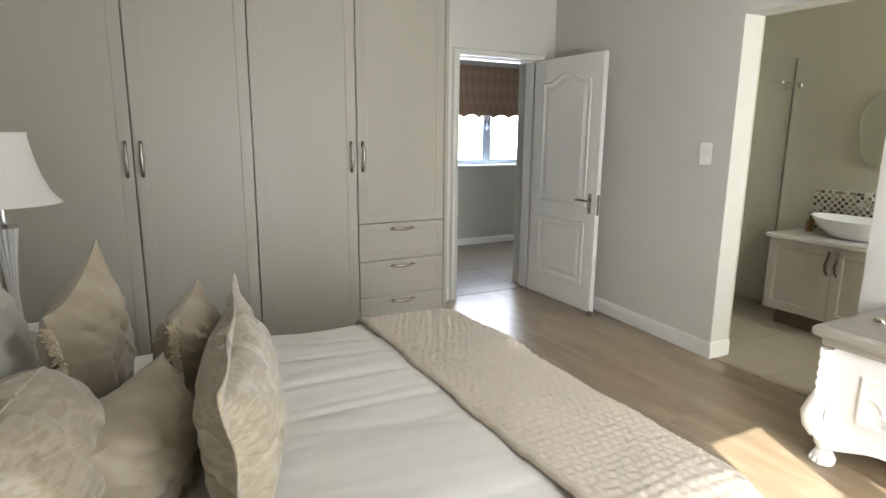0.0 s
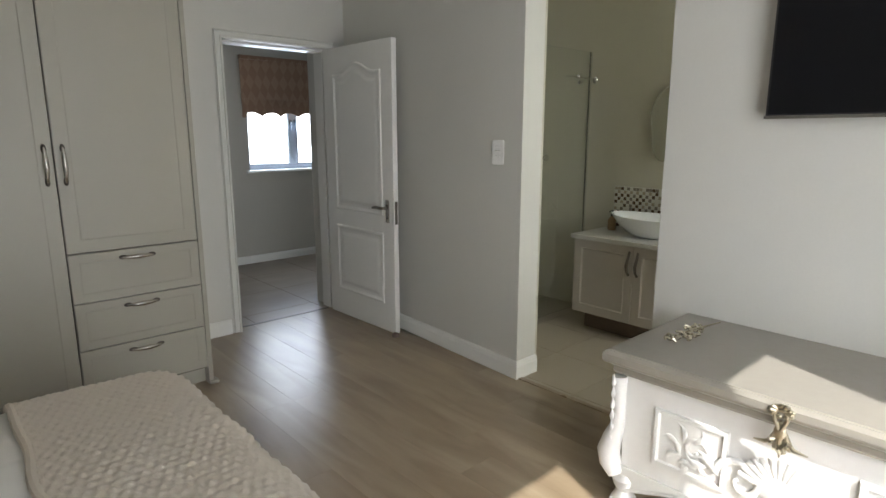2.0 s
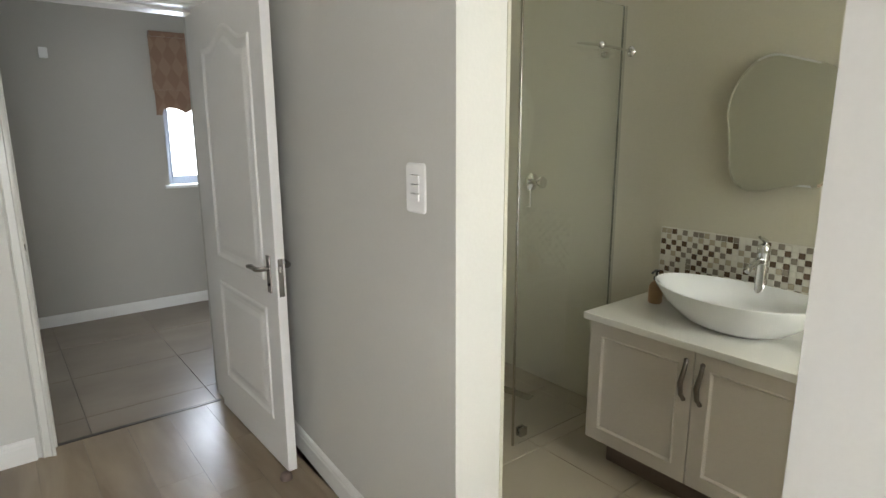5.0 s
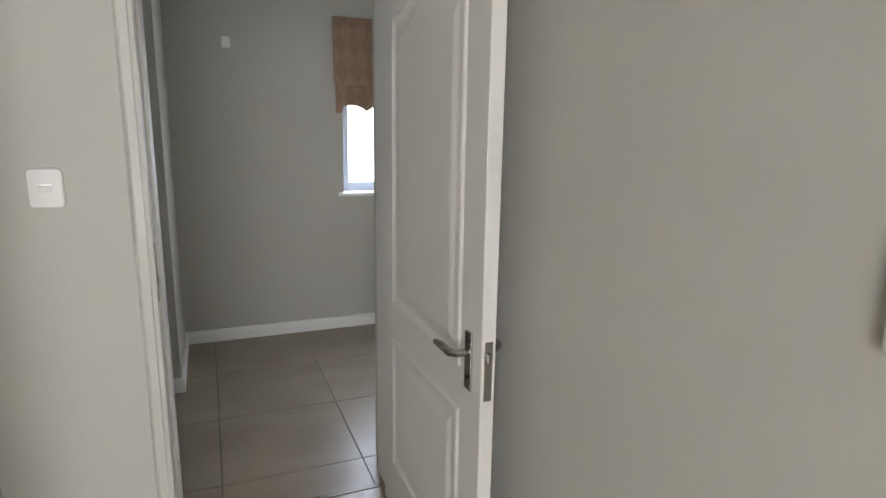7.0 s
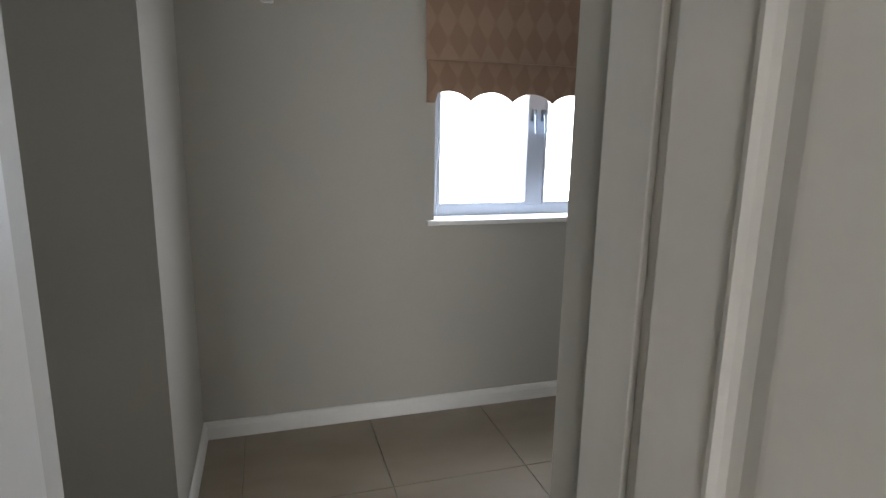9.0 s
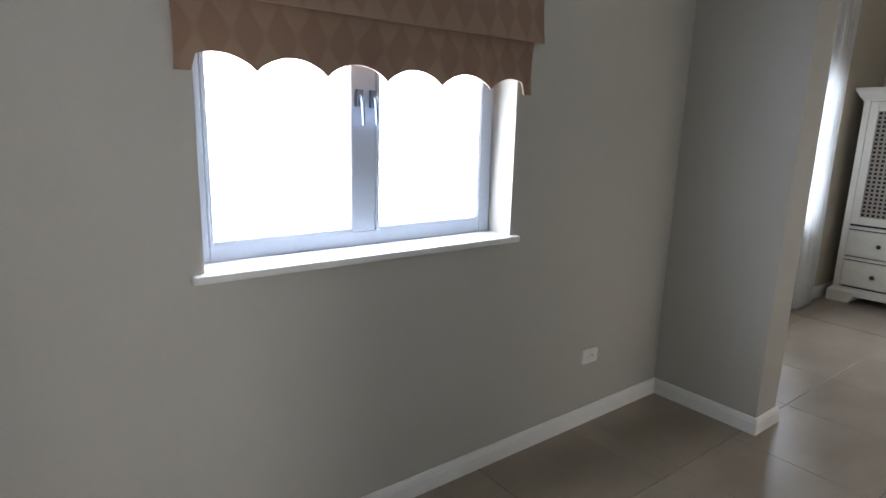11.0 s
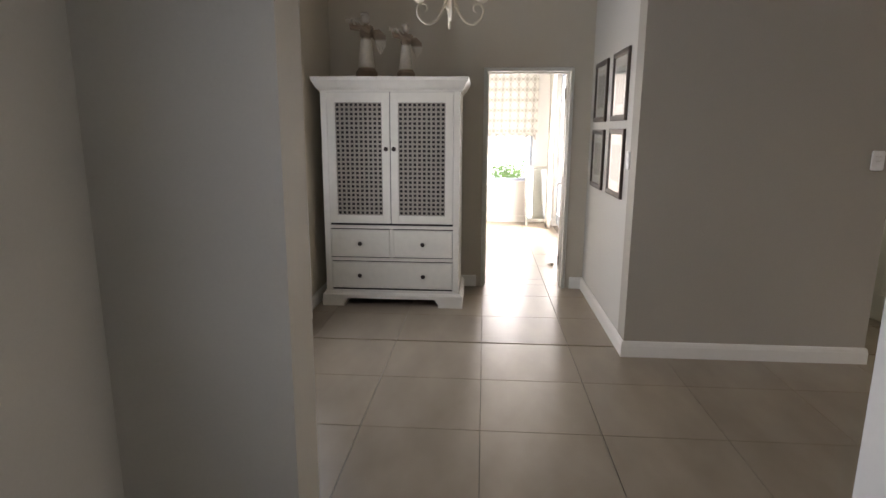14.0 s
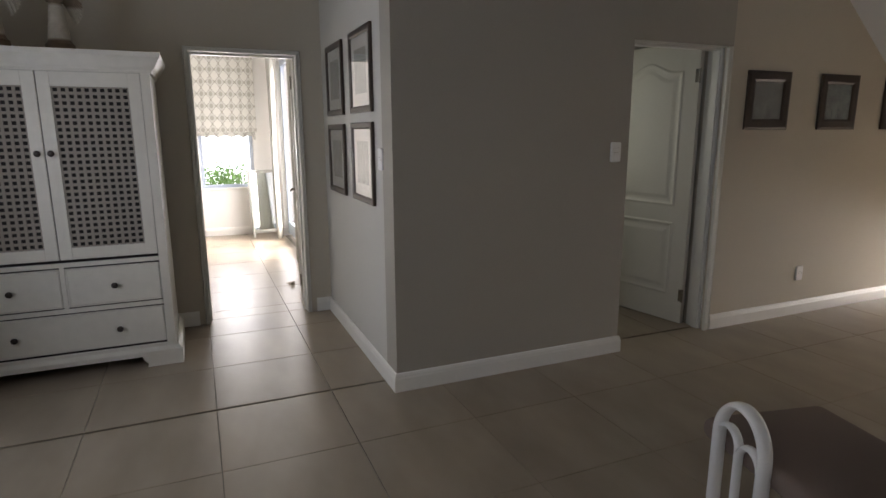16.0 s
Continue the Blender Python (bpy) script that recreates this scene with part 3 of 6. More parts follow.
def panel_door(name, at, rz, w, h, label, split=0.93, material=TRIM):
    """A two-panel door whose upper panel has an arched top; hinged at its origin, with the leaf along +x."""
    d = thing(name, at, rz, label, "door")
    t = 0.04
    part("leaf", boxes([((0, -t / 2, 0.006), (w, t / 2, h))], 0.002), material, d)
    prof = [(0.0, 0.0008), (0.006, 0.007), (0.014, 0.0085), (0.024, 0.004), (0.034, 0.0012), (0.052, 0.0012), (0.075, 0.006), (0.082, 0.0065)]
    for s in (-1, 1):
        o = (0.12 if s < 0 else w - 0.12, s * t / 2, 0.0)
        U = (1, 0, 0) if s < 0 else (-1, 0, 0)
        for z0, hh, arch in ((split, h - split - 0.12, 0.07), (0.21, split - 0.33, 0.0)):
            bm = relief(bmesh.new(), (o[0], o[1], z0), U, (0, 0, 1), (0, s, 0), w - 0.24, hh, prof, arch)
            part("door_panel", bm, material, d)
        lever(d, w - 0.068, 0.912, s * t / 2, s)
    part("lock_plate", boxes([((w - 0.001, -0.011, 0.80), (w + 0.002, 0.011, 0.96))]), STEEL, d, "brushed steel lock edge plate")
    part("latch", boxes([((w, -0.006, 0.905), (w + 0.010, 0.006, 0.93))], 0.002), STEEL, d)
    for z in (0.22, 1.80):
        bm = tube(bmesh.new(), [(-0.004, 0.022, z - 0.05), (-0.004, 0.022, z + 0.05)], 0.007, 8)
        box(bm, (0.0, 0.0195, z - 0.045), (0.03, 0.0215, z + 0.045))
        part("hinge", bm, STEEL, d)
    return d


panel_door("bedroom_door", (2.905, 3.79, 0), -89.2, 0.83, 2.04, "white painted two-panel bedroom door standing open against the wall", split=0.85)
panel_door("east_room_door", (9.63, 4.03, 0), -9.0, 0.74, 1.97, "white painted door opened into the sunny room")
panel_door("side_room_door", (8.0, 1.515, 0), 11.0, 0.80, 2.03, "cream painted two-panel door standing open into a dim room", split=0.88, material=DOORPAINT)


# ---- windows ----
def window(name, x0, x1, z0, z1, y, lights, label, axis="y", fw=0.05, depth=0.05, handles=False, sill=None, bars=0):
    """A framed window with sashes; the wall runs along x, or along y if axis is x."""
    wdw = thing(name, label=label, category="window", kind="structure")
    def P(p):
        return p if axis == "y" else (p[1], p[0], p[2])
    fr = [((x0, y, z0), (x0 + fw, y + depth, z1)), ((x1 - fw, y, z0), (x1, y + depth, z1)), ((x0 + fw, y, z0), (x1 - fw, y + depth, z0 + fw)), ((x0 + fw, y, z1 - fw), (x1 - fw, y + depth, z1))]
    n = lights
    pitch = (x1 - x0 - 2 * fw) / n
    for i in range(1, n):
        xm = x0 + fw + pitch * i
        fr.append(((xm - 0.045, y, z0 + fw), (xm + 0.045, y + depth, z1 - fw)))
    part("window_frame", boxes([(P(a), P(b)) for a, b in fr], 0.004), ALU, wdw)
    for i in range(n):
        a = x0 + fw + pitch * i + (0.045 if i else 0)
        b = x0 + fw + pitch * (i + 1) - (0.045 if i < n - 1 else 0)
        s = [((a, y - 0.008, z0 + fw), (a + 0.012, y + 0.03, z1 - fw)), ((b - 0.012, y - 0.008, z0 + fw), (b, y + 0.03, z1 - fw)),
             ((a + 0.012, y - 0.008, z0 + fw), (b - 0.012, y + 0.03, z0 + fw + 0.012)), ((a + 0.012, y - 0.008, z1 - fw - 0.012), (b - 0.012, y + 0.03, z1 - fw))]
        for k in range(bars):
            zz = z0 + fw + (z1 - z0 - 2 * fw) * (k + 1) / (bars + 1)
            s.append(((a + 0.012, y + 0.004, zz - 0.009), (b - 0.012, y + 0.026, zz + 0.009)))
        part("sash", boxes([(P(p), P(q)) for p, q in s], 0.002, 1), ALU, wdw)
        pane = part("pane", boxes([(P((a + 0.012, y + 0.012, z0 + fw + 0.012)), P((b - 0.012, y + 0.016, z1 - fw - 0.012)))]), GLASS, wdw, "clear glass pane")
        pane.visible_shadow = False
        if handles:
            hx = b - 0.0 + 0.018 if i == 0 else a - 0.018
            bm = boxes([((hx - 0.012, y - 0.02, z1 - 0.50), (hx + 0.012, y - 0.002, z1 - 0.44))], 0.003)
            tube(bm, [(hx, y - 0.022, z1 - 0.46), (hx, y - 0.035, z1 - 0.48), (hx + 0.004, y - 0.035, z1 - 0.56)], [0.008, 0.007, 0.005], 8)
            part("window_handle", bm, STAY, wdw, "grey metal casement stay handle", smooth=True)
    if sill:
        part("window_sill", boxes([(P(a), P(b)) for a, b in sill], 0.006), TRIM, wdw, "white painted window sill")
    return wdw


window("window_hall", 3.205, 4.42, 1.022, 2.02, 6.05, 2, "white framed two-light casement window over the hall sill", handles=True, fw=0.055,
       sill=[((3.165, 5.885, 1.000), (4.455, 6.05, 1.026))])
window("window_living", 7.0, 8.33, 0.68, 1.95, 6.30, 2, "white window with small panes beside a voile curtain", bars=3, sill=[((6.97, 6.18, 0.665), (8.36, 6.30, 0.685))])
window("window_bathroom", 3.45, 4.35, 1.2, 2.15, -0.92, 2, "white bathroom window")
# Unseen window, added with the side room's fill lamp.
window("unseen_window_side_room", 1.9, 2.9, 0.9, 2.1, 9.03, 1, "unseen white window added for the side room's fill lamp", axis="x")
window("window_east", 4.02, 4.72, EZ0, 2.1, 13.52, 1, "white window onto the green garden", axis="x", bars=1, fw=0.035, sill=[((3.99, 13.42, EZ0 - 0.02), (4.75, 13.52, EZ0 + 0.004))])


def glazed_doors(name, x0, x1, z1, y, panes, label, stile=0.09):
    d = thing(name, label=label, category="glass door", kind="structure")
    w = (x1 - x0) / panes
    for i in range(panes):
        a, b = x0 + w * i, x0 + w * (i + 1)
        part("door_frame_leaf", boxes([((a, y, 0.04), (a + stile, y + 0.05, z1)), ((b - stile, y, 0.04), (b, y + 0.05, z1)), ((a + stile, y, 0.04), (b - stile, y + 0.05, 0.2)),
                                       ((a + stile, y, z1 - 0.08), (b - stile, y + 0.05, z1))], 0.004), ALU, d)
        pane = part("pane", boxes([((a + stile, y + 0.02, 0.2), (b - stile, y + 0.026, z1 - 0.08))]), GLASS, d, "clear glass pane")
        pane.visible_shadow = False
    return d


glazed_doors("window_bedroom_doors", 0.353, 2.018, 2.387, -1.30, 3, "white framed glazed garden doors")
glazed_doors("window_living_doors", 5.0, 7.6, 2.35, -3.22, 3, "white framed sliding garden doors", 0.06)
glazed_doors("window_east_doors", 11.3, 13.1, 2.35, 3.60, 2, "white framed glazed doors of the sunny room", 0.06)


# ---- blinds and curtains ----
def roman_blind(name, x0, x1, z_top, z_mid, z_low, y, material, label, axis="y", scallops=6, tilt=0.0, face=-1):
    """Folded cloth over a shorter flap whose lower edge is scalloped; tilt drops its far end."""
    ob = thing(name, label=label, category="roman blind")
    def P(u, n, z):
        q = (u, y + face * n, z)
        return q if axis == "y" else (q[1], q[0], q[2])
    N = 96
    for nm, zl, off, wid in (("valance", z_low, 0.0, 0.0), ("fold", z_mid, 0.03, 0.016)):
        bm = bmesh.new()
        cols = []
        for i in range(N + 1):
            s = i / N
            u = x0 - wid + (x1 - x0 + 2 * wid) * s
            if nm == "valance":
                ph = (s * scallops) % 1.0
                edge = zl + 0.045 * math.sin(math.pi * ph) ** 0.75
                if s < 0.035 or s > 0.965:
                    edge = zl - 0.01
                zt = z_mid + 0.05
            else:
                edge, zt = zl + tilt * s, z_top
            rows = 12
            col = []
            for j in range(rows + 1):
                v = j / rows
                z = edge + (zt - edge) * v
                n = off + 0.01 + 0.006 * math.sin(3 * s * math.pi + j * 0.35) + 0.012 * (1 - v) ** 3 * (1 if nm == "fold" else 0)
                n += 0.004 * noise.noise((u * 7, z * 5, y))
                col.append((bm.verts.new(P(u, n, z)), bm.verts.new(P(u, n - 0.008, z))))
            cols.append(col)
        for a, b in zip(cols, cols[1:]):
            for j in range(rows):
                for k in (0, 1):
                    bm.faces.new((a[j][k], b[j][k], b[j + 1][k], a[j + 1][k]))
            bm.faces.new((a[0][0], a[0][1], b[0][1], b[0][0])), bm.faces.new((a[-1][0], b[-1][0], b[-1][1], a[-1][1]))
        for col in (cols[0], cols[-1]):
            for j in range(rows):
                bm.faces.new((col[j][0], col[j][1], col[j + 1][1], col[j + 1][0]))
        part(nm, bm, material, ob, smooth=True)
    a, b = P(x0 - 0.01, 0.0, z_top - 0.01), P(x1 + 0.01, 0.05, z_top + 0.03)
    part("headrail", boxes([(tuple(map(min, a, b)), tuple(map(max, a, b)))], 0.003), material, ob)
    return ob


roman_blind("roman_blind", 3.155, 4.48, 2.2, 1.785, 1.602, 5.905, BROCADE, "brown ogee-patterned roman blind with a scalloped hem over the window", scallops=6)
roman_blind("roman_blind", 3.98, 4.78, 2.45, 1.42, 1.33, 13.44, WHITEBLIND, "white and grey patterned roman blind over the garden window", axis="x", scallops=5)


def curtain(name, x0, x1, z0, z1, y, material, label, folds=6, amp=0.03, axis="y", gather=1.0):
    bm = bmesh.new()
    N, R = folds * 10, 14
    rows = []
    for j in range(R + 1):
        v = j / R
        row = []
        for i in range(N + 1):
            s = i / N
            sq = gather + (1 - gather) * abs(v - 0.45) * 2
            u = x1 - (x1 - x0) * (1 - s) * min(sq, 1)
            n = amp * math.sin(2 * math.pi * folds * s + 0.7 * math.sin(v * 4)) + 0.012 * noise.noise((s * 5, v * 3, x0))
            q = (u, y + n, z0 + (z1 - z0) * v)
            row.append(bm.verts.new(q if axis == "y" else (q[1], q[0], q[2])))
        rows.append(row)
    for a, b in zip(rows, rows[1:]):
        for i in range(N):
            bm.faces.new((a[i], a[i + 1], b[i + 1], b[i]))
    ob = thing(name, label=label, category="curtain")
    c = part("drape", bm, material, ob, smooth=True)
    so = c.modifiers.new("thickness", "SOLIDIFY")
    so.thickness = 0.003
    return ob


curtain("curtain", 7.99, 8.31, 0.015, 2.75, 6.13, SHEER, "white voile curtain hanging to the floor beside the window", 5, 0.026)
curtain("curtain", 12.72, 13.05, 0.02, 2.5, 3.80, DRAPE, "silver grey curtain gathered beside the sunny glazed doors", 6, 0.03, gather=0.55)
curtain("curtain", 11.02, 11.34, 0.02, 2.5, 3.80, DRAPE, "silver grey curtain drawn back beside the glazed doors", 5, 0.03)


# ---- bedroom ----
def bow_handle(parent, x, y, z, upright=True, face=-1, name="handle", L=0.165, material=None):
    """A bowed cast handle with a leaf-shaped grip and two pads."""
    bm = bmesh.new()
    pts, rs = [], []
    for i in range(13):
        s = i / 12 * 2 - 1
        off = 0.007 + 0.017 * (1 - s ** 2) ** 0.5
        p = (x, y + face * off, z + s * L / 2) if upright else (x + s * L / 2, y + face * off, z)
        pts.append(p)
        rs.append(0.0050 + 0.0075 * (1 - abs(s)) ** 0.7)
    tube(bm, pts, rs, 12)
    for s in (-1, 1):
        p = (x, y, z + s * L * 0.47) if upright else (x + s * L * 0.47, y, z)
        pad = blob(bmesh.new(), p, 0.014, 10, (0.8, 0.7, 1.5) if upright else (1.5, 0.7, 0.8))
        part("handle_pad", pad, PADDARK, parent, "darkened handle mount", smooth=True)
    h = part(name, bm, material or PEWTER, parent, "antique pewter bow handle", smooth=True)
    return h


SHAKER = [(0.0, 0.0002), (0.001, 0.0025), (0.060, 0.0025), (0.064, 0.0008), (0.067, 0.0005)]
cols = [(-1.20, -0.896), (-0.892, -0.270), (-0.266, 0.342), (0.346, 0.970), (0.974, 1.590)]
for k, (a, b) in enumerate(cols):
    last = k == len(cols) - 1
    unit = thing("wardrobe", (a, 3.04, 0), label="built-in putty wardrobe unit with four handled drawers below its door" if last else "built-in putty wardrobe unit with a tall panelled door",
                 category="wardrobe", group="built-in wardrobes")
    w = b - a
    part("carcass", boxes([((0, 0.021, 0.09), (w, 0.745, 2.80))]), GAP, unit, "dark joint behind the doors")
    part("plinth", boxes([((0, 0.05, 0.0), (w, 0.07, 0.09))], 0.002), CUPBOARD, unit)
    z0 = 0.845 if last else 0.10
    door = part("door", boxes([((0.0005, 0, z0 + 0.002), (w - 0.001, 0.02, 2.79))], 0.001), CUPBOARD, unit)
    part("door_panel", relief(bmesh.new(), (0.004, -0.0002, z0 + 0.004), (1, 0, 0), (0, 0, 1), (0, -1, 0), w - 0.006, 2.78 - z0, SHAKER, cap=False), CUPBOARD, door)
    if k:
        hx = 0.035 if k in (2, 4) else w - 0.035
        bow_handle(door, hx, -0.006, 1.275)
    if last:
        for zt, zb in ((0.841, 0.594), (0.590, 0.350), (0.346, 0.102)):
            dr = part("drawer", boxes([((0.001, 0, zb), (w - 0.0005, 0.02, zt))], 0.001), CUPBOARD, unit)
            part("drawer_panel", relief(bmesh.new(), (0.004, -0.0002, zb + 0.001), (1, 0, 0), (0, 0, 1), (0, -1, 0), w - 0.006, zt - zb - 0.002,
                                        [(0.0, 0.0002), (0.001, 0.0025), (0.042, 0.0025), (0.046, 0.0008)], cap=False), CUPBOARD, dr)
            bow_handle(dr, w * 0.5, -0.004, zt - 0.040, upright=False, L=0.145)
        side = part("side_panel", boxes([((w + 0.001, -0.008, 0.0), (w + 0.026, 0.745, 2.80))], 0.002), CUPBOARD, unit)
        part("foot_block", boxes([((w - 0.004, -0.03, 0.0), (w + 0.05, 0.03, 0.018))], 0.003), CUPBOARD, unit)
part("wardrobe_head", boxes([((-1.25, 3.04, 2.80), (1.616, 3.785, 2.85))]), CUPBOARD, label="putty painted filler above the wardrobe", kind="structure", category="filler")


def grid_cloth(f, nu, nv, thick=0.0):
    bm = bmesh.new()
    g = [[bm.verts.new(f(i / nu, j / nv)) for i in range(nu + 1)] for j in range(nv + 1)]
    for a, b in zip(g, g[1:]):
        for i in range(nu):
            bm.faces.new((a[i], a[i + 1], b[i + 1], b[i]))
    return bm


BX0, BX1, BY0, BY1, BZ = -1.17, 1.10, 0.30, 2.02, 0.565
bed = thing("bed", (0, 0, 0), label="double bed made up with a smooth white duvet", category="bed")
part("base", boxes([((BX0 + 0.02, BY0 + 0.03, 0.10), (BX1 - 0.03, BY1 - 0.03, 0.32))], 0.02), PALE, bed)
part("mattress", boxes([((BX0, BY0 + 0.015, 0.322), (BX1 - 0.015, BY1 - 0.015, 0.535))], 0.04, 3), DUVET, bed)
for x in (BX0 + 0.08, BX1 - 0.12):
    for y in (BY0 + 0.1, BY1 - 0.1):
        part("leg", lathe(bmesh.new(), [(0.02, 0), (0.028, 0.05), (0.03, 0.1)], (x, y, 0), 12), FRAMEDARK, bed)
part("headboard", boxes([((-1.245, BY0 - 0.05, 0.0), (BX0 - 0.01, BY1 + 0.05, 1.18))], 0.03, 3), PALE, bed)


def drape_point(u, v, x0, x1, lift, drop, wr, R=0.13):
    """A cloth over the bed: u runs along the bed, v across it, both past the rounded edges."""
    L = (BY1 - BY0) + 2 * drop
    s = v * L - drop
    x, y, z = x0 + (x1 - x0) * u, BY0 + s, BZ + lift
    n = Vector((0, 0, 1))
    R += lift

    def over(d):
        a = min(d / R, math.pi / 2)
        return R * math.sin(a), -R * (1 - math.cos(a)) - max(d - R * math.pi / 2, 0), a
    ex = BX1 + lift + 0.012 - R
    if x > ex:
        dx, dz, a = over(x - ex)
        x, z = ex + dx - dz * abs(dz) * 0.35, z + dz
        n = Vector((math.sin(a), 0, math.cos(a)))
    for edge, sg in ((BY0 - lift - 0.012 + R, -1), (BY1 + lift + 0.012 - R, 1)):
        if (y - edge) * sg > 0:
            dy, dz, a = over((y - edge) * sg)
            y, z = edge + sg * dy, z + dz
            n = (n + Vector((0, sg * math.tan(min(a, 1.4)), 0))).normalized()
    w = wr(u, v, s)
    return Vector((x + w.x, y + w.y, max(z, 0.02))) + n * w.z


def duvet_wrinkle(u, v, s):
    n = noise.noise((u * 4, v * 5, 1.0)) * 0.016
    for k, (fu, fv, amp) in enumerate(((1.3, 11, 0.008), (2.4, 20, 0.004), (6.0, 15, 0.0025))):
        q = noise.noise((u * fu + 0.5 * v, v * fv + 0.8 * u, 11.0 * k))
        n -= amp * (1 - min(abs(q) * 2.2, 1)) ** 3
    return Vector((0.004 * noise.noise((u * 5, v * 14, 2)), 0.006 * noise.noise((u * 9, v * 3, 7)), n))


part("duvet", grid_cloth(lambda u, v: drape_point(u, v, BX0 + 0.35, BX1 + 0.28, 0.02, 0.30, duvet_wrinkle), 110, 200), DUVET, bed, "white cotton duvet with soft creases", smooth=True)


def knit(u, v, s):
    fv = v * 70 + 0.25 * noise.noise((u * 5, v * 14, 8))
    fu = u * 23 + 0.5 * (math.floor(fv) % 2) + 0.2 * noise.noise((u * 6, v * 12, 1))
    bump = (0.5 - 0.5 * math.cos(2 * math.pi * fv)) * (0.5 - 0.5 * math.cos(2 * math.pi * fu))
    h = 0.0065 * bump ** 0.8 + 0.0035 * noise.noise((u * 34, v * 100, 3))
    h += 0.010 * noise.noise((u * 3, v * 7, 9)) + 0.016 * math.exp(-((u - 0.75 - 0.12 * math.sin(v * 7)) / 0.035) ** 2) * math.exp(-((v - 0.66) / 0.10) ** 2)
    side = 0.016 * noise.noise((v * 9, u, 5)) + 0.012 * max(u - 0.8, 0) * 5 * noise.noise((v * 16, 2, 1))
    return Vector((side, 0.03 * max(v - 0.92, 0) * 12 * noise.noise((u * 9, 1, 4)), h + 0.006 + 0.02 * max(u - 0.85, 0) * 4))


blanket = thing("blanket", (0, 0, 0), label="beige honeycomb knitted throw spread over the end of the bed", category="blanket")
part("throw", grid_cloth(lambda u, v: drape_point(u, v, 0.60, BX1 + 0.20, 0.024, 0.16, knit), 140, 380), KNIT, blanket, smooth=True)
hem = []
for i in range(61):
    hem.append(drape_point(0, i / 60, 0.60, BX1 + 0.20, 0.020, 0.16, knit))
part("hem", tube(bmesh.new(), hem, 0.013, 8), KNIT, blanket, "rolled knitted edge", smooth=True)


def pillow(name, centre, size, turn, material, label, ears=0.02, pleats=0.0, fringe=None, flange=0.0, seed=0, category="pillow"):
    """A stuffed cushion, standing in its own x (width) and z (height), bulging along y."""
    w, h, d = size
    p = thing(name, centre, 0, label, category)
    p.matrix_basis = pose(*centre, *turn)

    def pt(u, v, s):
        a, b = u * 2 - 1, v * 2 - 1
        ea, eb = (1 - abs(a) ** 2.6), (1 - abs(b) ** 2.6)
        t = (max(ea, 0) ** 0.55) * (max(eb, 0) ** 0.55)
        pull = 1 + ears * (abs(a) * abs(b)) ** 3 * 2.2
        x = a * w / 2 * pull * (1 - 0.07 * (1 - b * b) * abs(a) ** 3)
        z = b * h / 2 * pull * (1 - 0.07 * (1 - a * a) * abs(b) ** 3)
        ang, rad = math.atan2(b, a), math.hypot(a, b)
        wr = 0.009 * noise.noise((a * 3 + seed, b * 3, s)) + 0.009 * noise.noise((ang * 5 + seed, rad * 2.5, s)) * rad
        wr -= 0.012 * (1 - min(abs(noise.noise((a * 2.2 + seed, b * 2.2 + 0.6 * a, 5 + s))) * 3, 1)) ** 3
        wr -= 0.006 * (1 - min(abs(noise.noise((a * 2.0 + 0.5 * b, b * 6 + seed, 9 + s))) * 2.6, 1)) ** 2 * rad
        crease = -0.010 * math.exp(-((a * 0.8 + b * 0.6 - 0.3 * math.sin(seed)) / 0.06) ** 2) * t
        crease -= pleats * abs(math.sin(ang * 11 + seed)) * max(rad - 0.5, 0) * t
        return (x, s * (d / 2 * t + (wr + crease) * min(t * 3, 1)), z)
    bm = bmesh.new()
    N = 36
    f = [[[bm.verts.new(pt(i / N, j / N, s)) for i in range(N + 1)] for j in range(N + 1)] for s in (-1, 1)]
    for g in f:
        for a, b in zip(g, g[1:]):
            for i in range(N):
                bm.faces.new((a[i], a[i + 1], b[i + 1], b[i]))
    bmesh.ops.remove_doubles(bm, verts=bm.verts, dist=0.0006)
    part("cover", bm, material, p, smooth=True)
    edge = [Vector(pt(q, 0, 1)) for q in np.linspace(0, 1, 24)] + [Vector(pt(1, q, 1)) for q in np.linspace(0, 1, 24)][1:]
    edge += [Vector(pt(1 - q, 1, 1)) for q in np.linspace(0, 1, 24)][1:] + [Vector(pt(0, 1 - q, 1)) for q in np.linspace(0, 1, 24)][1:]
    if flange:
        bm = bmesh.new()
        rows = []
        for k in range(3):
            rows.append([bm.verts.new((e.x * (1 + flange * k / 2 / (w / 2)), 0.003 * math.sin(i * 0.55) * k + 0.002, e.z * (1 + flange * k / 2 / (h / 2)))) for i, e in enumerate(edge)])
        for a, b in zip(rows, rows[1:]):
            for i in range(len(a) - 1):
                bm.faces.new((a[i], a[i + 1], b[i + 1], b[i]))
        fl = part("flange", bm, material, p, "flat sewn border", smooth=True)
        so = fl.modifiers.new("thickness", "SOLIDIFY")
        so.thickness = 0.005
    elif fringe:
        rng = random.Random(seed)
        bm = bmesh.new()
        for i in range(24 + 0, len(edge) - 1):
            for k in range(15):
                q = edge[i].lerp(edge[i + 1], k / 14) + Vector((0, rng.uniform(-0.009, 0.009), 0))
                out = Vector((q.x, 0, q.z)).normalized()
                if q.x > -w * 0.42 or abs(q.z) > h * 0.46:
                    continue
                tip = q + out * rng.uniform(0.014, 0.032) + Vector((rng.uniform(-1, 1), rng.uniform(-1, 1), rng.uniform(-1, 1))) * 0.009
                tube(bm, [q, (q + tip) / 2 + Vector((0, rng.uniform(-1, 1) * 0.005, 0)), tip], [0.0038, 0.0034, 0.0018], 4)
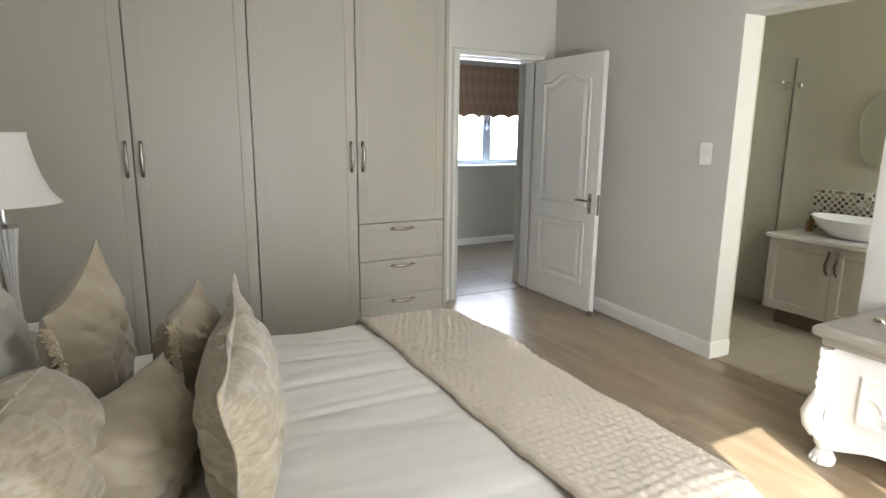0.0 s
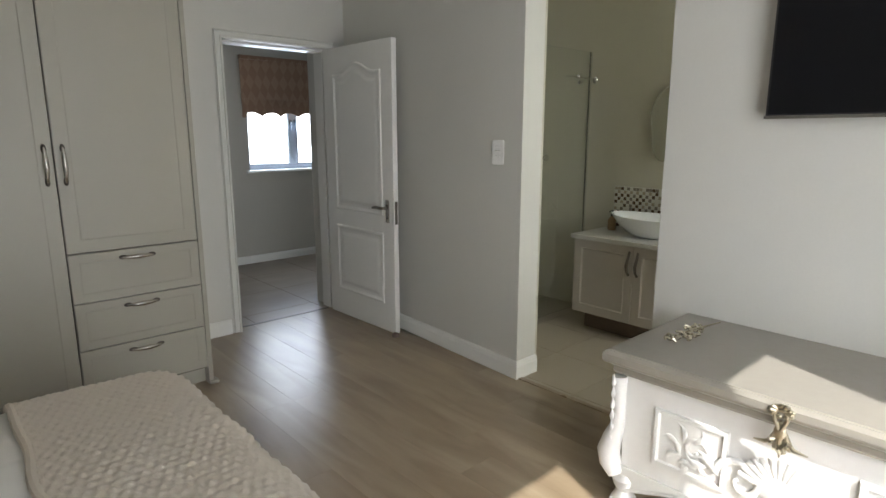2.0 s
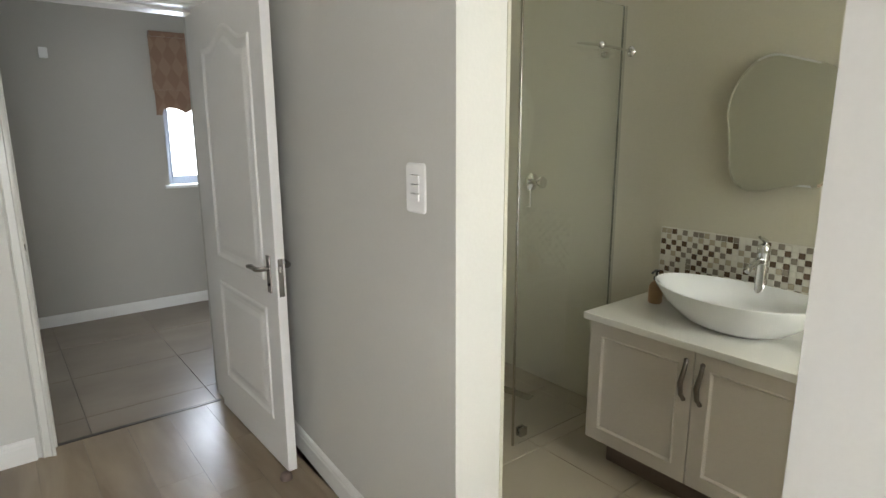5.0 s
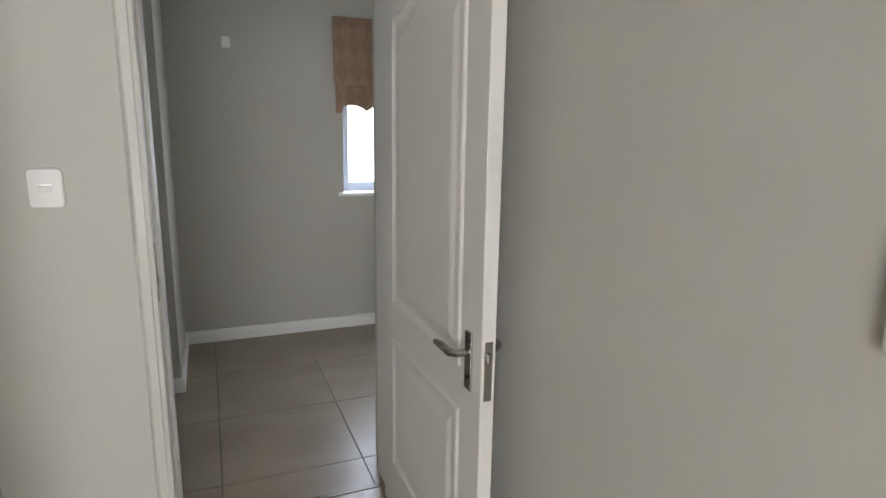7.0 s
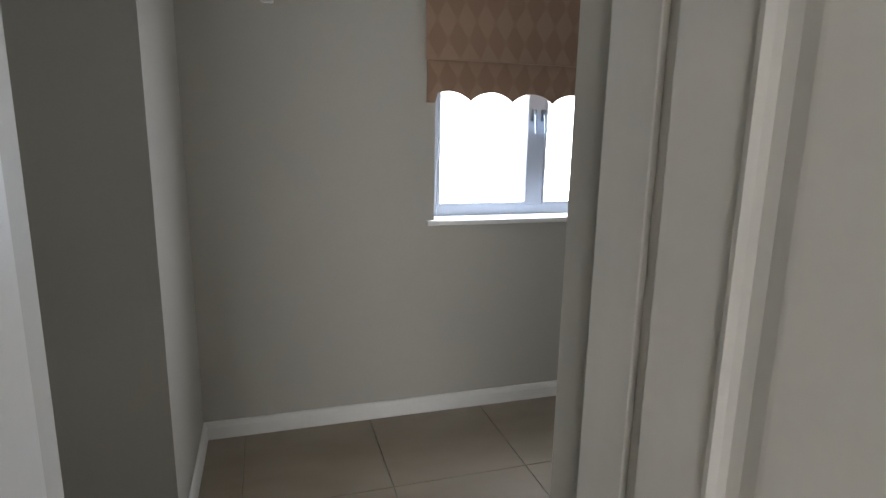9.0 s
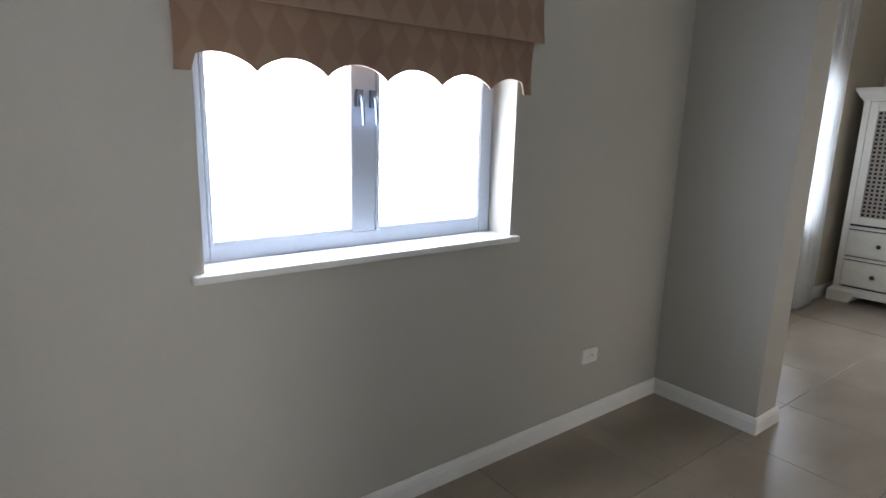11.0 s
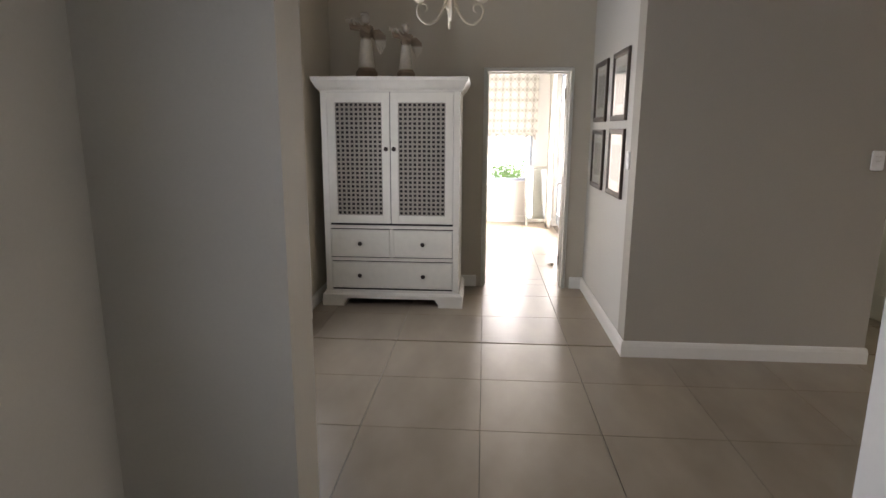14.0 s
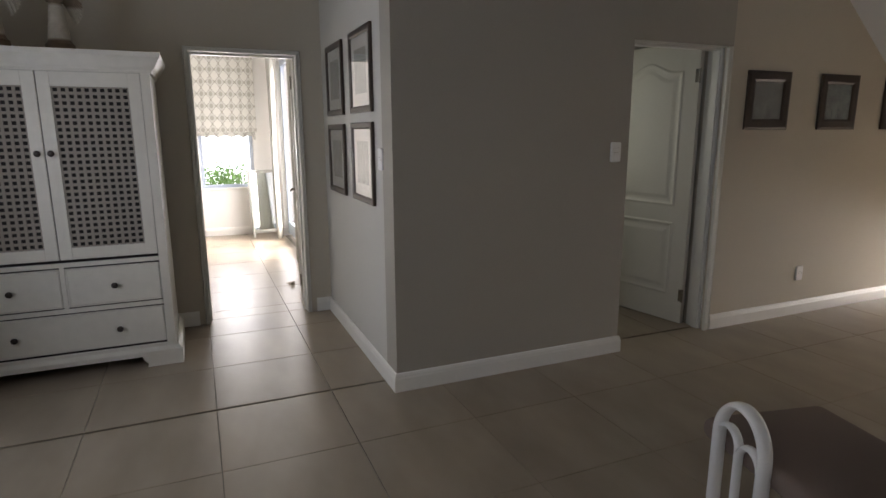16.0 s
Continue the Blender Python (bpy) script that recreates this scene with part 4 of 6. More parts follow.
        part("fringe", bm, fringe, p, "frayed straw-coloured fringe", kind="stuff")
    else:
        part("piping", tube(bmesh.new(), edge, 0.0045, 6), material, p, smooth=True)
    return p


# pillows: (centre), (width, height, depth), turn of the upright cushion
Z0 = BZ + 0.03
pillow("pillow", (-0.07, 1.00, Z0 + 0.165), (0.80, 0.36, 0.20), (-5, 0, 80), SATIN, "long champagne damask pillow with a flat sewn border", flange=0.03, ears=0.03, seed=3)
pillow("pillow", (-0.16, 1.34, Z0 + 0.165), (0.30, 0.38, 0.19), (0, -7, 72), SATINPLAIN, "small champagne satin cushion with a frayed fringe", pleats=0.045, fringe=FRINGE, seed=5)
pillow("pillow", (-0.325, 0.98, Z0 + 0.07), (0.38, 0.34, 0.29), (4, -9, 64), SATINPLAIN, "small champagne satin cushion with a gathered fringed end", pleats=0.045, fringe=FRINGE, seed=11)
pillow("pillow", (-0.425, 1.42, Z0 + 0.21), (0.36, 0.46, 0.21), (2, -18, 74), SATINPLAIN, "large champagne satin pillow with pointed corners and a frayed edge", pleats=0.03, ears=0.06, fringe=FRINGE, seed=7)
pillow("pillow", (-0.535, 0.85, Z0 + 0.12), (0.50, 0.44, 0.34), (6, 0, 80), SATIN, "large champagne damask pillow with a soft sheen", ears=-0.08, seed=9)
pillow("pillow", (-0.68, 1.46, Z0 + 0.15), (0.60, 0.44, 0.20), (-4, 0, 88), PALE, "pale cotton pillow standing against the headboard", ears=0.05, seed=13)
pillow("pillow", (-0.84, 0.70, Z0 + 0.17), (0.60, 0.42, 0.20), (-8, 0, 90), PALE, "pale cotton pillow leaning on the headboard", ears=0.05, seed=15)

# bedside table and lamp
night = thing("nightstand", (-0.95, 2.12, 0), label="white painted bedside table with one drawer beside the bed", category="nightstand")
part("top", boxes([((-0.25, -0.02, 0.56), (0.45, 0.42, 0.59))], 0.006), CHESTPAINT, night)
part("body", boxes([((-0.22, 0.01, 0.30), (0.42, 0.39, 0.558))], 0.004), CHESTPAINT, night)
part("drawer", relief(bmesh.new(), (0.421, 0.03, 0.33), (0, 1, 0), (0, 0, 1), (1, 0, 0), 0.34, 0.20, [(0, 0), (0.0, 0.012), (0.03, 0.012), (0.036, 0.007)]), CHESTPAINT, night)
for x in (-0.19, 0.39):
    for y in (0.04, 0.36):
        part("leg", lathe(bmesh.new(), [(0.012, 0), (0.018, 0.1), (0.024, 0.302)], (x, y, 0), 12), CHESTPAINT, night)

lamp = thing("table_lamp", (-0.735, 2.30, 0.59), label="table lamp with a white bell shade on a clear fluted column", category="lamp")
part("base", lathe(bmesh.new(), [(0.075, 0), (0.075, 0.012), (0.05, 0.02), (0.02, 0.04)], seg=32), CHROME, lamp, "chrome lamp foot", smooth=True)
bm = bmesh.new()
for k in range(12):
    a = 2 * math.pi * k / 12
    tube(bm, [(0.020 * math.cos(a), 0.020 * math.sin(a), 0.035), (0.014 * math.cos(a), 0.014 * math.sin(a), 0.2), (0.022 * math.cos(a), 0.022 * math.sin(a), 0.33), (0.036 * math.cos(a), 0.036 * math.sin(a), 0.46)], [0.005, 0.004, 0.006, 0.009], 8)
part("column", bm, QUARTZ, lamp, "white fluted lamp column", smooth=True)
part("collar", lathe(bmesh.new(), [(0.045, 0.46), (0.045, 0.468), (0.015, 0.475), (0.010, 0.49), (0.010, 0.58), (0.014, 0.60)], seg=24), CHROME, lamp, "chrome collar", smooth=True)
prof = [(0.20, 0.555), (0.165, 0.60), (0.140, 0.66), (0.122, 0.73), (0.112, 0.79), (0.108, 0.825)]
bm = bmesh.new()
rings = []
for r, z in prof + [(r - 0.003, z) for r, z in prof[::-1]]:
    rings.append([bm.verts.new((r * math.cos(2 * math.pi * k / 48), r * math.sin(2 * math.pi * k / 48), z)) for k in range(48)])
for i in range(len(rings)):
    a, b = rings[i], rings[(i + 1) % len(rings)]
    for k in range(48):
        bm.faces.new((a[k], a[(k + 1) % 48], b[(k + 1) % 48], b[k]))
part("shade", bm, SHADE, lamp, smooth=True)
for z, r in ((0.556, 0.2), (0.824, 0.108)):
    part("shade_trim", tube(bmesh.new(), [((r + 0.001) * math.cos(a), (r + 0.001) * math.sin(a), z) for a in np.linspace(0, 2 * math.pi, 49)], 0.003, 6), SHADE, lamp)

# television
tv = thing("television", (2.95, 0.02, 1.765), label="black flat television hung on the bedroom wall", category="television")
part("casing", boxes([((-0.065, -0.61, -0.29), (-0.022, 0.62, 0.41))], 0.006), BLACKPLASTIC, tv)
part("screen", boxes([((-0.0675, -0.60, -0.275), (-0.0655, 0.61, 0.40))], 0.0), SCREEN, tv, "glossy black screen")
part("bezel", boxes([((-0.070, -0.612, -0.292), (-0.0645, 0.622, -0.280))], 0.001), STEEL, tv, "thin silver lower edge")
part("bracket", boxes([((-0.021, -0.2, -0.1), (0.0, 0.2, 0.2))], 0.002), BLACKPLASTIC, tv)

# carved chest
CY0, CY1, CX0, CX1 = -0.26, 0.855, 2.33, 2.93
chest = thing("chest", (0, 0, 0), label="white carved linen chest with ivory lid and claw feet", category="chest")
bm = bmesh.new()
sec = [(0.0, 0.545), (0.012, 0.545), (0.020, 0.556), (0.020, 0.575), (0.046, 0.590), (0.050, 0.600), (0.050, 0.622), (0.040, 0.634), (0.0, 0.638)]
sweep(bm, [(CX0, CY0), (CX0, CY1), (CX1 - 0.02, CY1), (CX1 - 0.02, CY0)][::-1], sec, closed=True)
box(bm, (CX0 - 0.035, CY0 - 0.035, 0.6), (CX1 + 0.012, CY1 + 0.035, 0.638), 0.004)
part("lid", bm, LIDPAINT, chest, "ivory glazed lid with a moulded edge, its colour darkened for shade")
part("body", boxes([((CX0 + 0.015, CY0 + 0.015, 0.13), (CX1 - 0.02, CY1 - 0.015, 0.546))], 0.004), CHESTPAINT, chest)
for y0, y1 in ((CY0 + 0.10, CY0 + 0.36), (CY1 - 0.40, CY1 - 0.14)):
    part("front_panel", relief(bmesh.new(), (CX0 + 0.0145, y1, 0.235), (0, -1, 0), (0, 0, 1), (-1, 0, 0), y1 - y0, 0.22,
                               [(0, 0.0005), (0.004, 0.010), (0.016, 0.010), (0.022, 0.002)]), CHESTPAINT, chest)
apron = bmesh.new()
n = 48
top = [(CX0 + 0.003, CY0 + 0.02 + (CY1 - CY0 - 0.04) * i / n, 0.17) for i in range(n + 1)]
low = []
for i in range(n + 1):
    s = abs(i / n * 2 - 1)
    low.append(0.105 - 0.035 * math.cos(s * math.pi * 2) - 0.035 * (1 - s) + 0.02 * (1 - math.exp(-(1 - s) * 9)))
for i in range(n):
    a, b = top[i], top[i + 1]
    q = [apron.verts.new(v) for v in ((a[0], a[1], 0.17), (b[0], b[1], 0.17), (b[0], b[1], low[i + 1]), (a[0], a[1], low[i]), (a[0] + 0.02, a[1], 0.17), (b[0] + 0.02, b[1], 0.17), (b[0] + 0.02, b[1], low[i + 1]), (a[0] + 0.02, a[1], low[i]))]
    for f in ((0, 1, 2, 3), (7, 6, 5, 4), (3, 2, 6, 7), (0, 4, 5, 1)):
        apron.faces.new([q[k] for k in f])
bmesh.ops.remove_doubles(apron, verts=apron.verts, dist=0.0001)
part("apron", apron, CHESTPAINT, chest)
rail = [(CX0 - 0.001, CY0 + 0.03 + (CY1 - CY0 - 0.06) * i / n, low[i] + 0.006) for i in range(n + 1)]
part("apron_bead", tube(bmesh.new(), rail, 0.006, 8), CHESTPAINT, chest, smooth=True)


def leaf(bm, base, way, up, size, curl=0.3):
    """A raised acanthus lobe: a fat tapering curl on a face."""
    base, way, up = Vector(base), Vector(way).normalized(), Vector(up)
    side = way.cross(up).normalized()
    pts, rs = [], []
    for i in range(9):
        s = i / 8
        pts.append(base + way * size * s + side * size * curl * math.sin(s * 2.4) + up * size * 0.10 * math.sin(s * 3.1))
        rs.append(size * (0.05 + 0.13 * math.sin(min(s * 1.25, 1) * math.pi) ** 0.8))
    tube(bm, pts, rs, 8, 1.0)


for y, sgn in ((CY1, 1), (CY0, -1)):
    for x, nm in ((CX0 + 0.03, "front"), (CX1 - 0.06, "back")):
        bm = bmesh.new()
        prof = [(0.0, 0.0), (0.045, 0.0), (0.05, 0.025), (0.036, 0.05), (0.030, 0.065), (0.044, 0.09), (0.050, 0.115), (0.036, 0.135), (0.0, 0.14)]
        lathe(bm, prof[1:-1], (x, y - sgn * 0.03, 0), 20)
        if nm == "front":
            for k in range(4):
                blob(bm, (x - 0.045 + 0.012 * abs(k - 1.5), y - sgn * 0.03 + (k - 1.5) * 0.022, 0.016), 0.016, 8, (1.3, 0.8, 1))
        part("foot", bm, CHESTPAINT, chest, "white carved claw foot", smooth=True)
        if nm == "front":
            bm = bmesh.new()
            pts = [(x - 0.03, y - sgn * 0.01 + sgn * o, z) for o, z in ((0.005, 0.13), (0.030, 0.17), (0.040, 0.22), (0.026, 0.28), (0.008, 0.34), (0.004, 0.40), (0.008, 0.46), (0.012, 0.53))]
            tube(bm, pts, [0.03, 0.042, 0.044, 0.036, 0.026, 0.022, 0.024, 0.028], 12)
            for i in range(7):
                leaf(bm, (x - 0.052, y + sgn * 0.012, 0.22 + i * 0.045), (0, sgn * 0.10, 1), (-1, 0, 0), 0.050, 0.12)
            part("corner_carving", bm, CHESTPAINT, chest, "carved acanthus scroll corner", smooth=True)
cy = (CY0 + CY1) / 2
bm = bmesh.new()
X = CX0 + 0.010
blob(bm, (X, cy, 0.34), 0.085, 18, (0.26, 1, 0.9))
for k in range(13):
    a = math.pi * (0.06 + 0.88 * k / 12)
    tube(bm, [(X - 0.006, cy + 0.03 * math.cos(a), 0.31 + 0.03 * math.sin(a)), (X - 0.022, cy + 0.08 * math.cos(a), 0.31 + 0.085 * math.sin(a)), (X - 0.01, cy + 0.12 * math.cos(a), 0.31 + 0.115 * math.sin(a))], [0.006, 0.012, 0.012], 8)
for sg in (-1, 1):
    c = cy + sg * 0.10
    tube(bm, [(X - 0.012, cy + sg * (0.11 + 0.085 * (1 - i / 22) * math.cos(i * 0.36)), 0.30 + 0.085 * (1 - i / 22) * math.sin(i * 0.36)) for i in range(20)], [0.014 - 0.0004 * i for i in range(20)], 8)
    for i in range(5):
        leaf(bm, (X - 0.006, cy + sg * (0.18 + 0.035 * i), 0.29 + 0.02 * math.sin(i * 2)), (0, sg, 0.7 * math.sin(i * 1.9)), (-1, 0, 0), 0.085 - 0.008 * i, 0.5 * (-1) ** i)
for v in bm.verts:
    v.co.x = CX0 + 0.014 + (v.co.x - CX0 - 0.014) * 0.42
part("central_carving", bm, CHESTPAINT, chest, "carved shell with scrolled leaves", smooth=True)
for y0 in (CY1 - 0.27, CY0 + 0.23):
    bm = bmesh.new()
    sg = 1 if y0 < cy else -1
    for i in range(7):
        a = i * 0.9
        leaf(bm, (CX0 + 0.009, y0 + 0.035 * math.cos(a), 0.335 + 0.035 * math.sin(a)), (0, math.cos(a), math.sin(a)), (-1, 0, 0), 0.06, 0.5)
    tube(bm, [(CX0 + 0.008, y0 + sg * (0.02 + 0.05 * (1 - i / 18) * math.cos(i * 0.4)), 0.34 + 0.055 * (1 - i / 18) * math.sin(i * 0.4)) for i in range(17)], 0.008, 8)
    for v in bm.verts:
        v.co.x = CX0 + 0.013 + (v.co.x - CX0 - 0.013) * 0.42
    part("panel_carving", bm, CHESTPAINT, chest, "carved leaf spray in a framed panel", smooth=True)
bm = bmesh.new()
X = CX0 - 0.052
for sg in (-1, 1):
    tube(bm, [(X, cy + sg * (0.010 + 0.008 * math.sin(i * 0.5)), 0.622 - i * 0.0085) for i in range(9)], 0.0060, 8)
    tube(bm, [(X + 0.02, cy + sg * 0.012, 0.515), (X + 0.012, cy + sg * 0.04, 0.497), (X + 0.02, cy + sg * 0.075, 0.490)], [0.006, 0.007, 0.002], 8)
    tube(bm, [(X + 0.012, cy + sg * 0.012, 0.545), (X + 0.014, cy + sg * 0.024, 0.515), (X + 0.024, cy + sg * 0.006, 0.468)], [0.005, 0.008, 0.003], 8)
blob(bm, (X, cy, 0.618), 0.012, 12, (0.6, 1.3, 0.7))
blob(bm, (X + 0.004, cy, 0.545), 0.020, 12, (0.45, 0.9, 1.2))
for k in range(9):
    a = k * 0.7
    blob(bm, (X - 0.002, cy + 0.030 * math.cos(a), 0.612 + 0.016 * math.sin(a)), 0.0075, 8, (0.8, 1.1, 0.9))
blob(bm, (X + 0.006, cy, 0.565), 0.010, 12, (0.7, 1, 1.6))
for k in range(7):
    a = math.pi * k / 6
    tube(bm, [(X, cy + 0.010 * math.cos(a), 0.612 + 0.010 * math.sin(a)), (X - 0.006, cy + 0.026 * math.cos(a), 0.612 + 0.024 * math.sin(a)), (X + 0.002, cy + 0.027 * math.cos(a + 0.3), 0.610 + 0.022 * math.sin(a))], [0.004, 0.0065, 0.004], 6)
    tube(bm, [(X + 0.012, cy + 0.006 * math.cos(a), 0.520), (X + 0.004, cy + 0.022 * math.cos(a), 0.515 - 0.026 * math.sin(a)), (X + 0.014, cy + 0.032 * math.cos(a), 0.508 - 0.034 * math.sin(a))], [0.004, 0.0075, 0.0045], 6)
tube(bm, [(X + 0.008, cy, 0.55), (X + 0.006, cy, 0.52), (X + 0.022, cy, 0.455)], [0.006, 0.009, 0.003], 8)
part("clasp", bm, BRASS, chest, "ornate antique brass clasp", smooth=True)
for yc in (cy + 0.465, cy - 0.465):
    bm = bmesh.new()
    for i in range(9):
        a = i * 2.4
        r = 0.012 + 0.0035 * i
        blob(bm, (2.57 + 0.026 * i + 0.3 * r * math.cos(a), yc + 0.6 * r * math.sin(a), 0.645), 0.008, 8, (1.1, 1.1, 0.7))
    for fx, fy, fr in ((2.555, 0.012, 0.026), (2.64, -0.016, 0.031), (2.735, 0.010, 0.026)):
        blob(bm, (fx, yc + fy, 0.650), 0.009, 8)
        for k in range(6):
            a = k * math.pi / 3 + fx * 9
            blob(bm, (fx + fr * 0.62 * math.cos(a), yc + fy + fr * 0.62 * math.sin(a), 0.645), fr * 0.36, 8, (1.0, 1.0, 0.55))
        for k in range(4):
            a = k * 1.7 + fx * 31
            tube(bm, [(fx, yc + fy, 0.643), (fx + fr * 1.2 * math.cos(a), yc + fy + fr * 1.2 * math.sin(a), 0.651), (fx + fr * 1.45 * math.cos(a + 0.25), yc + fy + fr * 1.45 * math.sin(a + 0.25), 0.642)], [0.002, 0.007, 0.001], 6)
    tube(bm, [(2.53, yc + 0.012, 0.644), (2.60, yc + 0.016, 0.647), (2.70, yc, 0.649), (2.78, yc - 0.015, 0.647), (2.90, yc - 0.03, 0.642)], [0.003, 0.004, 0.005, 0.004, 0.002], 8)
    for sg in (-1, 1):
        for q in range(3):
            blob(bm, (2.585 + 0.06 * q, yc + sg * (0.040 - 0.006 * q), 0.646), 0.009, 8, (1.3, 0.9, 0.6))
            tube(bm, [(2.60 + 0.06 * q, yc, 0.648), (2.585 + 0.06 * q, yc + 0.04 * sg, 0.648)], 0.003, 6)
    part("lid_ornament", bm, BRASS, chest, "antique brass flower spray hinge on the lid", smooth=True)


# ---- switches, sockets, door stop ----
def switch(name, at, rz, w, h, rockers, label, dots=0):
    """A wall plate whose face looks along -y before it is turned."""
    s = thing(name, at, rz, label, "light switch" if rockers else "socket")
    rad = 0.16 * min(w, h)
    bm = bmesh.new()
    loops = []
    for ins, dep in ((0, 0), (0, -0.005), (0.0015, -0.008), (0.005, -0.0098)):
        loops.append([bm.verts.new((sx * (w / 2 - rad) + (rad - ins) * math.cos(a), dep, sz * (h / 2 - rad) + (rad - ins) * math.sin(a)))
                      for sx, sz, a0 in ((1, 1, 0), (-1, 1, 90), (-1, -1, 180), (1, -1, 270)) for a in [radians(a0 + 15 * q) for q in range(7)]])
    for a, b in zip(loops, loops[1:]):
        for q in range(len(a)):
            bm.faces.new((a[q], a[(q + 1) % len(a)], b[(q + 1) % len(a)], b[q]))
    bm.faces.new(loops[-1])
    part("plate", bm, PLASTIC, s)
    for k in range(rockers):
        z = (k - (rockers - 1) / 2) * 0.026
        r = boxes([((-0.018, -0.0135, z - 0.010), (0.018, -0.009, z + 0.010))], 0.002)
        part("rocker", r, PLASTIC, s)
        part("rocker_gap", boxes([((-0.019, -0.0105, z + 0.0105), (0.019, -0.0101, z + 0.0120))]), PEWTER, s, "thin grey gap")
    for k in range(dots):
        part("socket_hole", boxes([((-0.014 + 0.014 * k, -0.0105, -0.003 + (0.012 if k == 1 else 0)), (-0.010 + 0.014 * k, -0.0098, 0.003 + (0.012 if k == 1 else 0)))]), BLACK, s)
    return s


switch("light_switch", (2.967, 2.062, 1.315), -86.4, 0.088, 0.14, 3, "white three-rocker switch plate beside the bathroom opening")
switch("light_switch", (1.835, 3.788, 1.29), 0, 0.095, 0.12, 1, "white single switch plate beside the wardrobe")
switch("light_switch", (7.756, 2.42, 1.30), -90, 0.075, 0.12, 2, "white switch plate beside the side room doorway")
switch("light_switch", (7.95, 3.847, 1.28), 180, 0.075, 0.12, 1, "white switch plate under the hung pictures")
switch("socket", (5.01, 5.912, 0.36), 0, 0.115, 0.075, 0, "white wall socket above the hall baseboard", 3)
switch("socket", (7.838, 0.50, 0.33), -90, 0.075, 0.115, 0, "white wall socket under the small pictures", 3)
switch("motion_sensor", (2.45, 5.912, 2.02), 0, 0.055, 0.075, 0, "small white wall sensor high in the hall")
stop = thing("door_stop", (2.872, 2.93, 0), label="short dark rubber door stop on the laminate floor", category="door stop")
part("rubber", lathe(bmesh.new(), [(0.026, 0), (0.026, 0.012), (0.021, 0.024), (0.010, 0.03)], seg=20), SEAT, stop, smooth=True)
part("threshold_strip", boxes([((2.11, 3.855, -0.002), (2.89, 3.880, 0.003))], 0.001), PADDARK, label="thin metal strip between laminate and hall tiles", kind="structure", category="threshold")
part("threshold_strip", boxes([((2.955, 1.06, -0.002), (2.985, 1.88, 0.005))], 0.002), LAMINATE, label="wooden strip at the bathroom opening", kind="structure", category="threshold")

# ---- bathroom ----
VX0, VX1, VY0, VY1 = 3.985, 4.497, 0.9, 2.215
vanity = thing("vanity", (0, 0, 0), label="taupe bathroom vanity cabinet with shaker doors on a recessed plinth", category="vanity")
part("body", boxes([((VX0 + 0.02, VY0, 0.13), (VX1, VY1, 0.678))], 0.002), VANITYPAINT, vanity)
part("plinth", boxes([((VX0 + 0.09, VY0 + 0.05, 0.0), (VX1, VY1 - 0.05, 0.13))], 0.002), SEAT, vanity, "brown recessed plinth")
for a, b, hs in ((1.745, VY1 - 0.002, 1), (1.30, 1.741, -1), (VY0, 1.296, 1)):
    door = part("door", boxes([((VX0, a, 0.135), (VX0 + 0.018, b, 0.674))], 0.002), VANITYPAINT, vanity)
    part("door_panel", relief(bmesh.new(), (VX0 - 0.0002, b - 0.001, 0.136), (0, -1, 0), (0, 0, 1), (-1, 0, 0), b - a - 0.002, 0.537,
                              [(0, 0.0002), (0, 0.007), (0.055, 0.007), (0.06, 0.010), (0.066, 0.003), (0.069, 0.0006)], cap=False), VANITYPAINT, door)
    y = a + 0.030 if hs > 0 else b - 0.030
    bm = bmesh.new()
    tube(bm, [(VX0 - 0.008, y, 0.48), (VX0 - 0.026, y + 0.003, 0.50), (VX0 - 0.030, y + 0.006, 0.545), (VX0 - 0.026, y - 0.004, 0.60), (VX0 - 0.008, y, 0.63)], [0.008, 0.009, 0.011, 0.009, 0.008], 10)
    for z in (0.478, 0.632):
        blob(bm, (VX0 - 0.007, y, z), 0.010, 10)
    part("handle", bm, PADDARK, door, "wavy dark pewter handle", smooth=True)
top = part("worktop", boxes([((VX0 - 0.028, VY0 - 0.02, 0.68), (VX1 + 0.002, VY1 + 0.022, 0.71))], 0.003), QUARTZ, label="white stone vanity top", category="worktop")

basin = thing("basin", (4.235, 1.735, 0.71), label="oval white porcelain vessel basin on the vanity top", category="basin")
bm = bmesh.new()
rings = []
for r, z, e in [(0.30, 0.0, 0.62), (0.45, 0.0, 0.64), (0.62, 0.025, 0.66), (0.86, 0.085, 0.64), (1.0, 0.135, 0.62), (1.005, 0.141, 0.62), (0.985, 0.144, 0.62), (0.95, 0.136, 0.62), (0.84, 0.09, 0.62), (0.6, 0.045, 0.62), (0.3, 0.028, 0.62), (0.06, 0.025, 0.7)]:
    rings.append([bm.verts.new((0.325 * r * e * math.cos(a), 0.325 * r * math.sin(a), z + 0.012 * (math.sin(a) ** 2) * (z > 0.1))) for a in [2 * math.pi * k / 56 for k in range(56)]])
for a, b in zip(rings, rings[1:]):
    for k in range(56):
        bm.faces.new((a[k], a[(k + 1) % 56], b[(k + 1) % 56], b[k]))
bm.faces.new(rings[0][::-1]), bm.faces.new(rings[-1])
part("bowl", bm, PORCELAIN, basin, smooth=True)
part("drain", lathe(bmesh.new(), [(0.028, 0.026), (0.028, 0.031), (0.01, 0.033)], seg=20), CHROME, basin, "chrome drain")

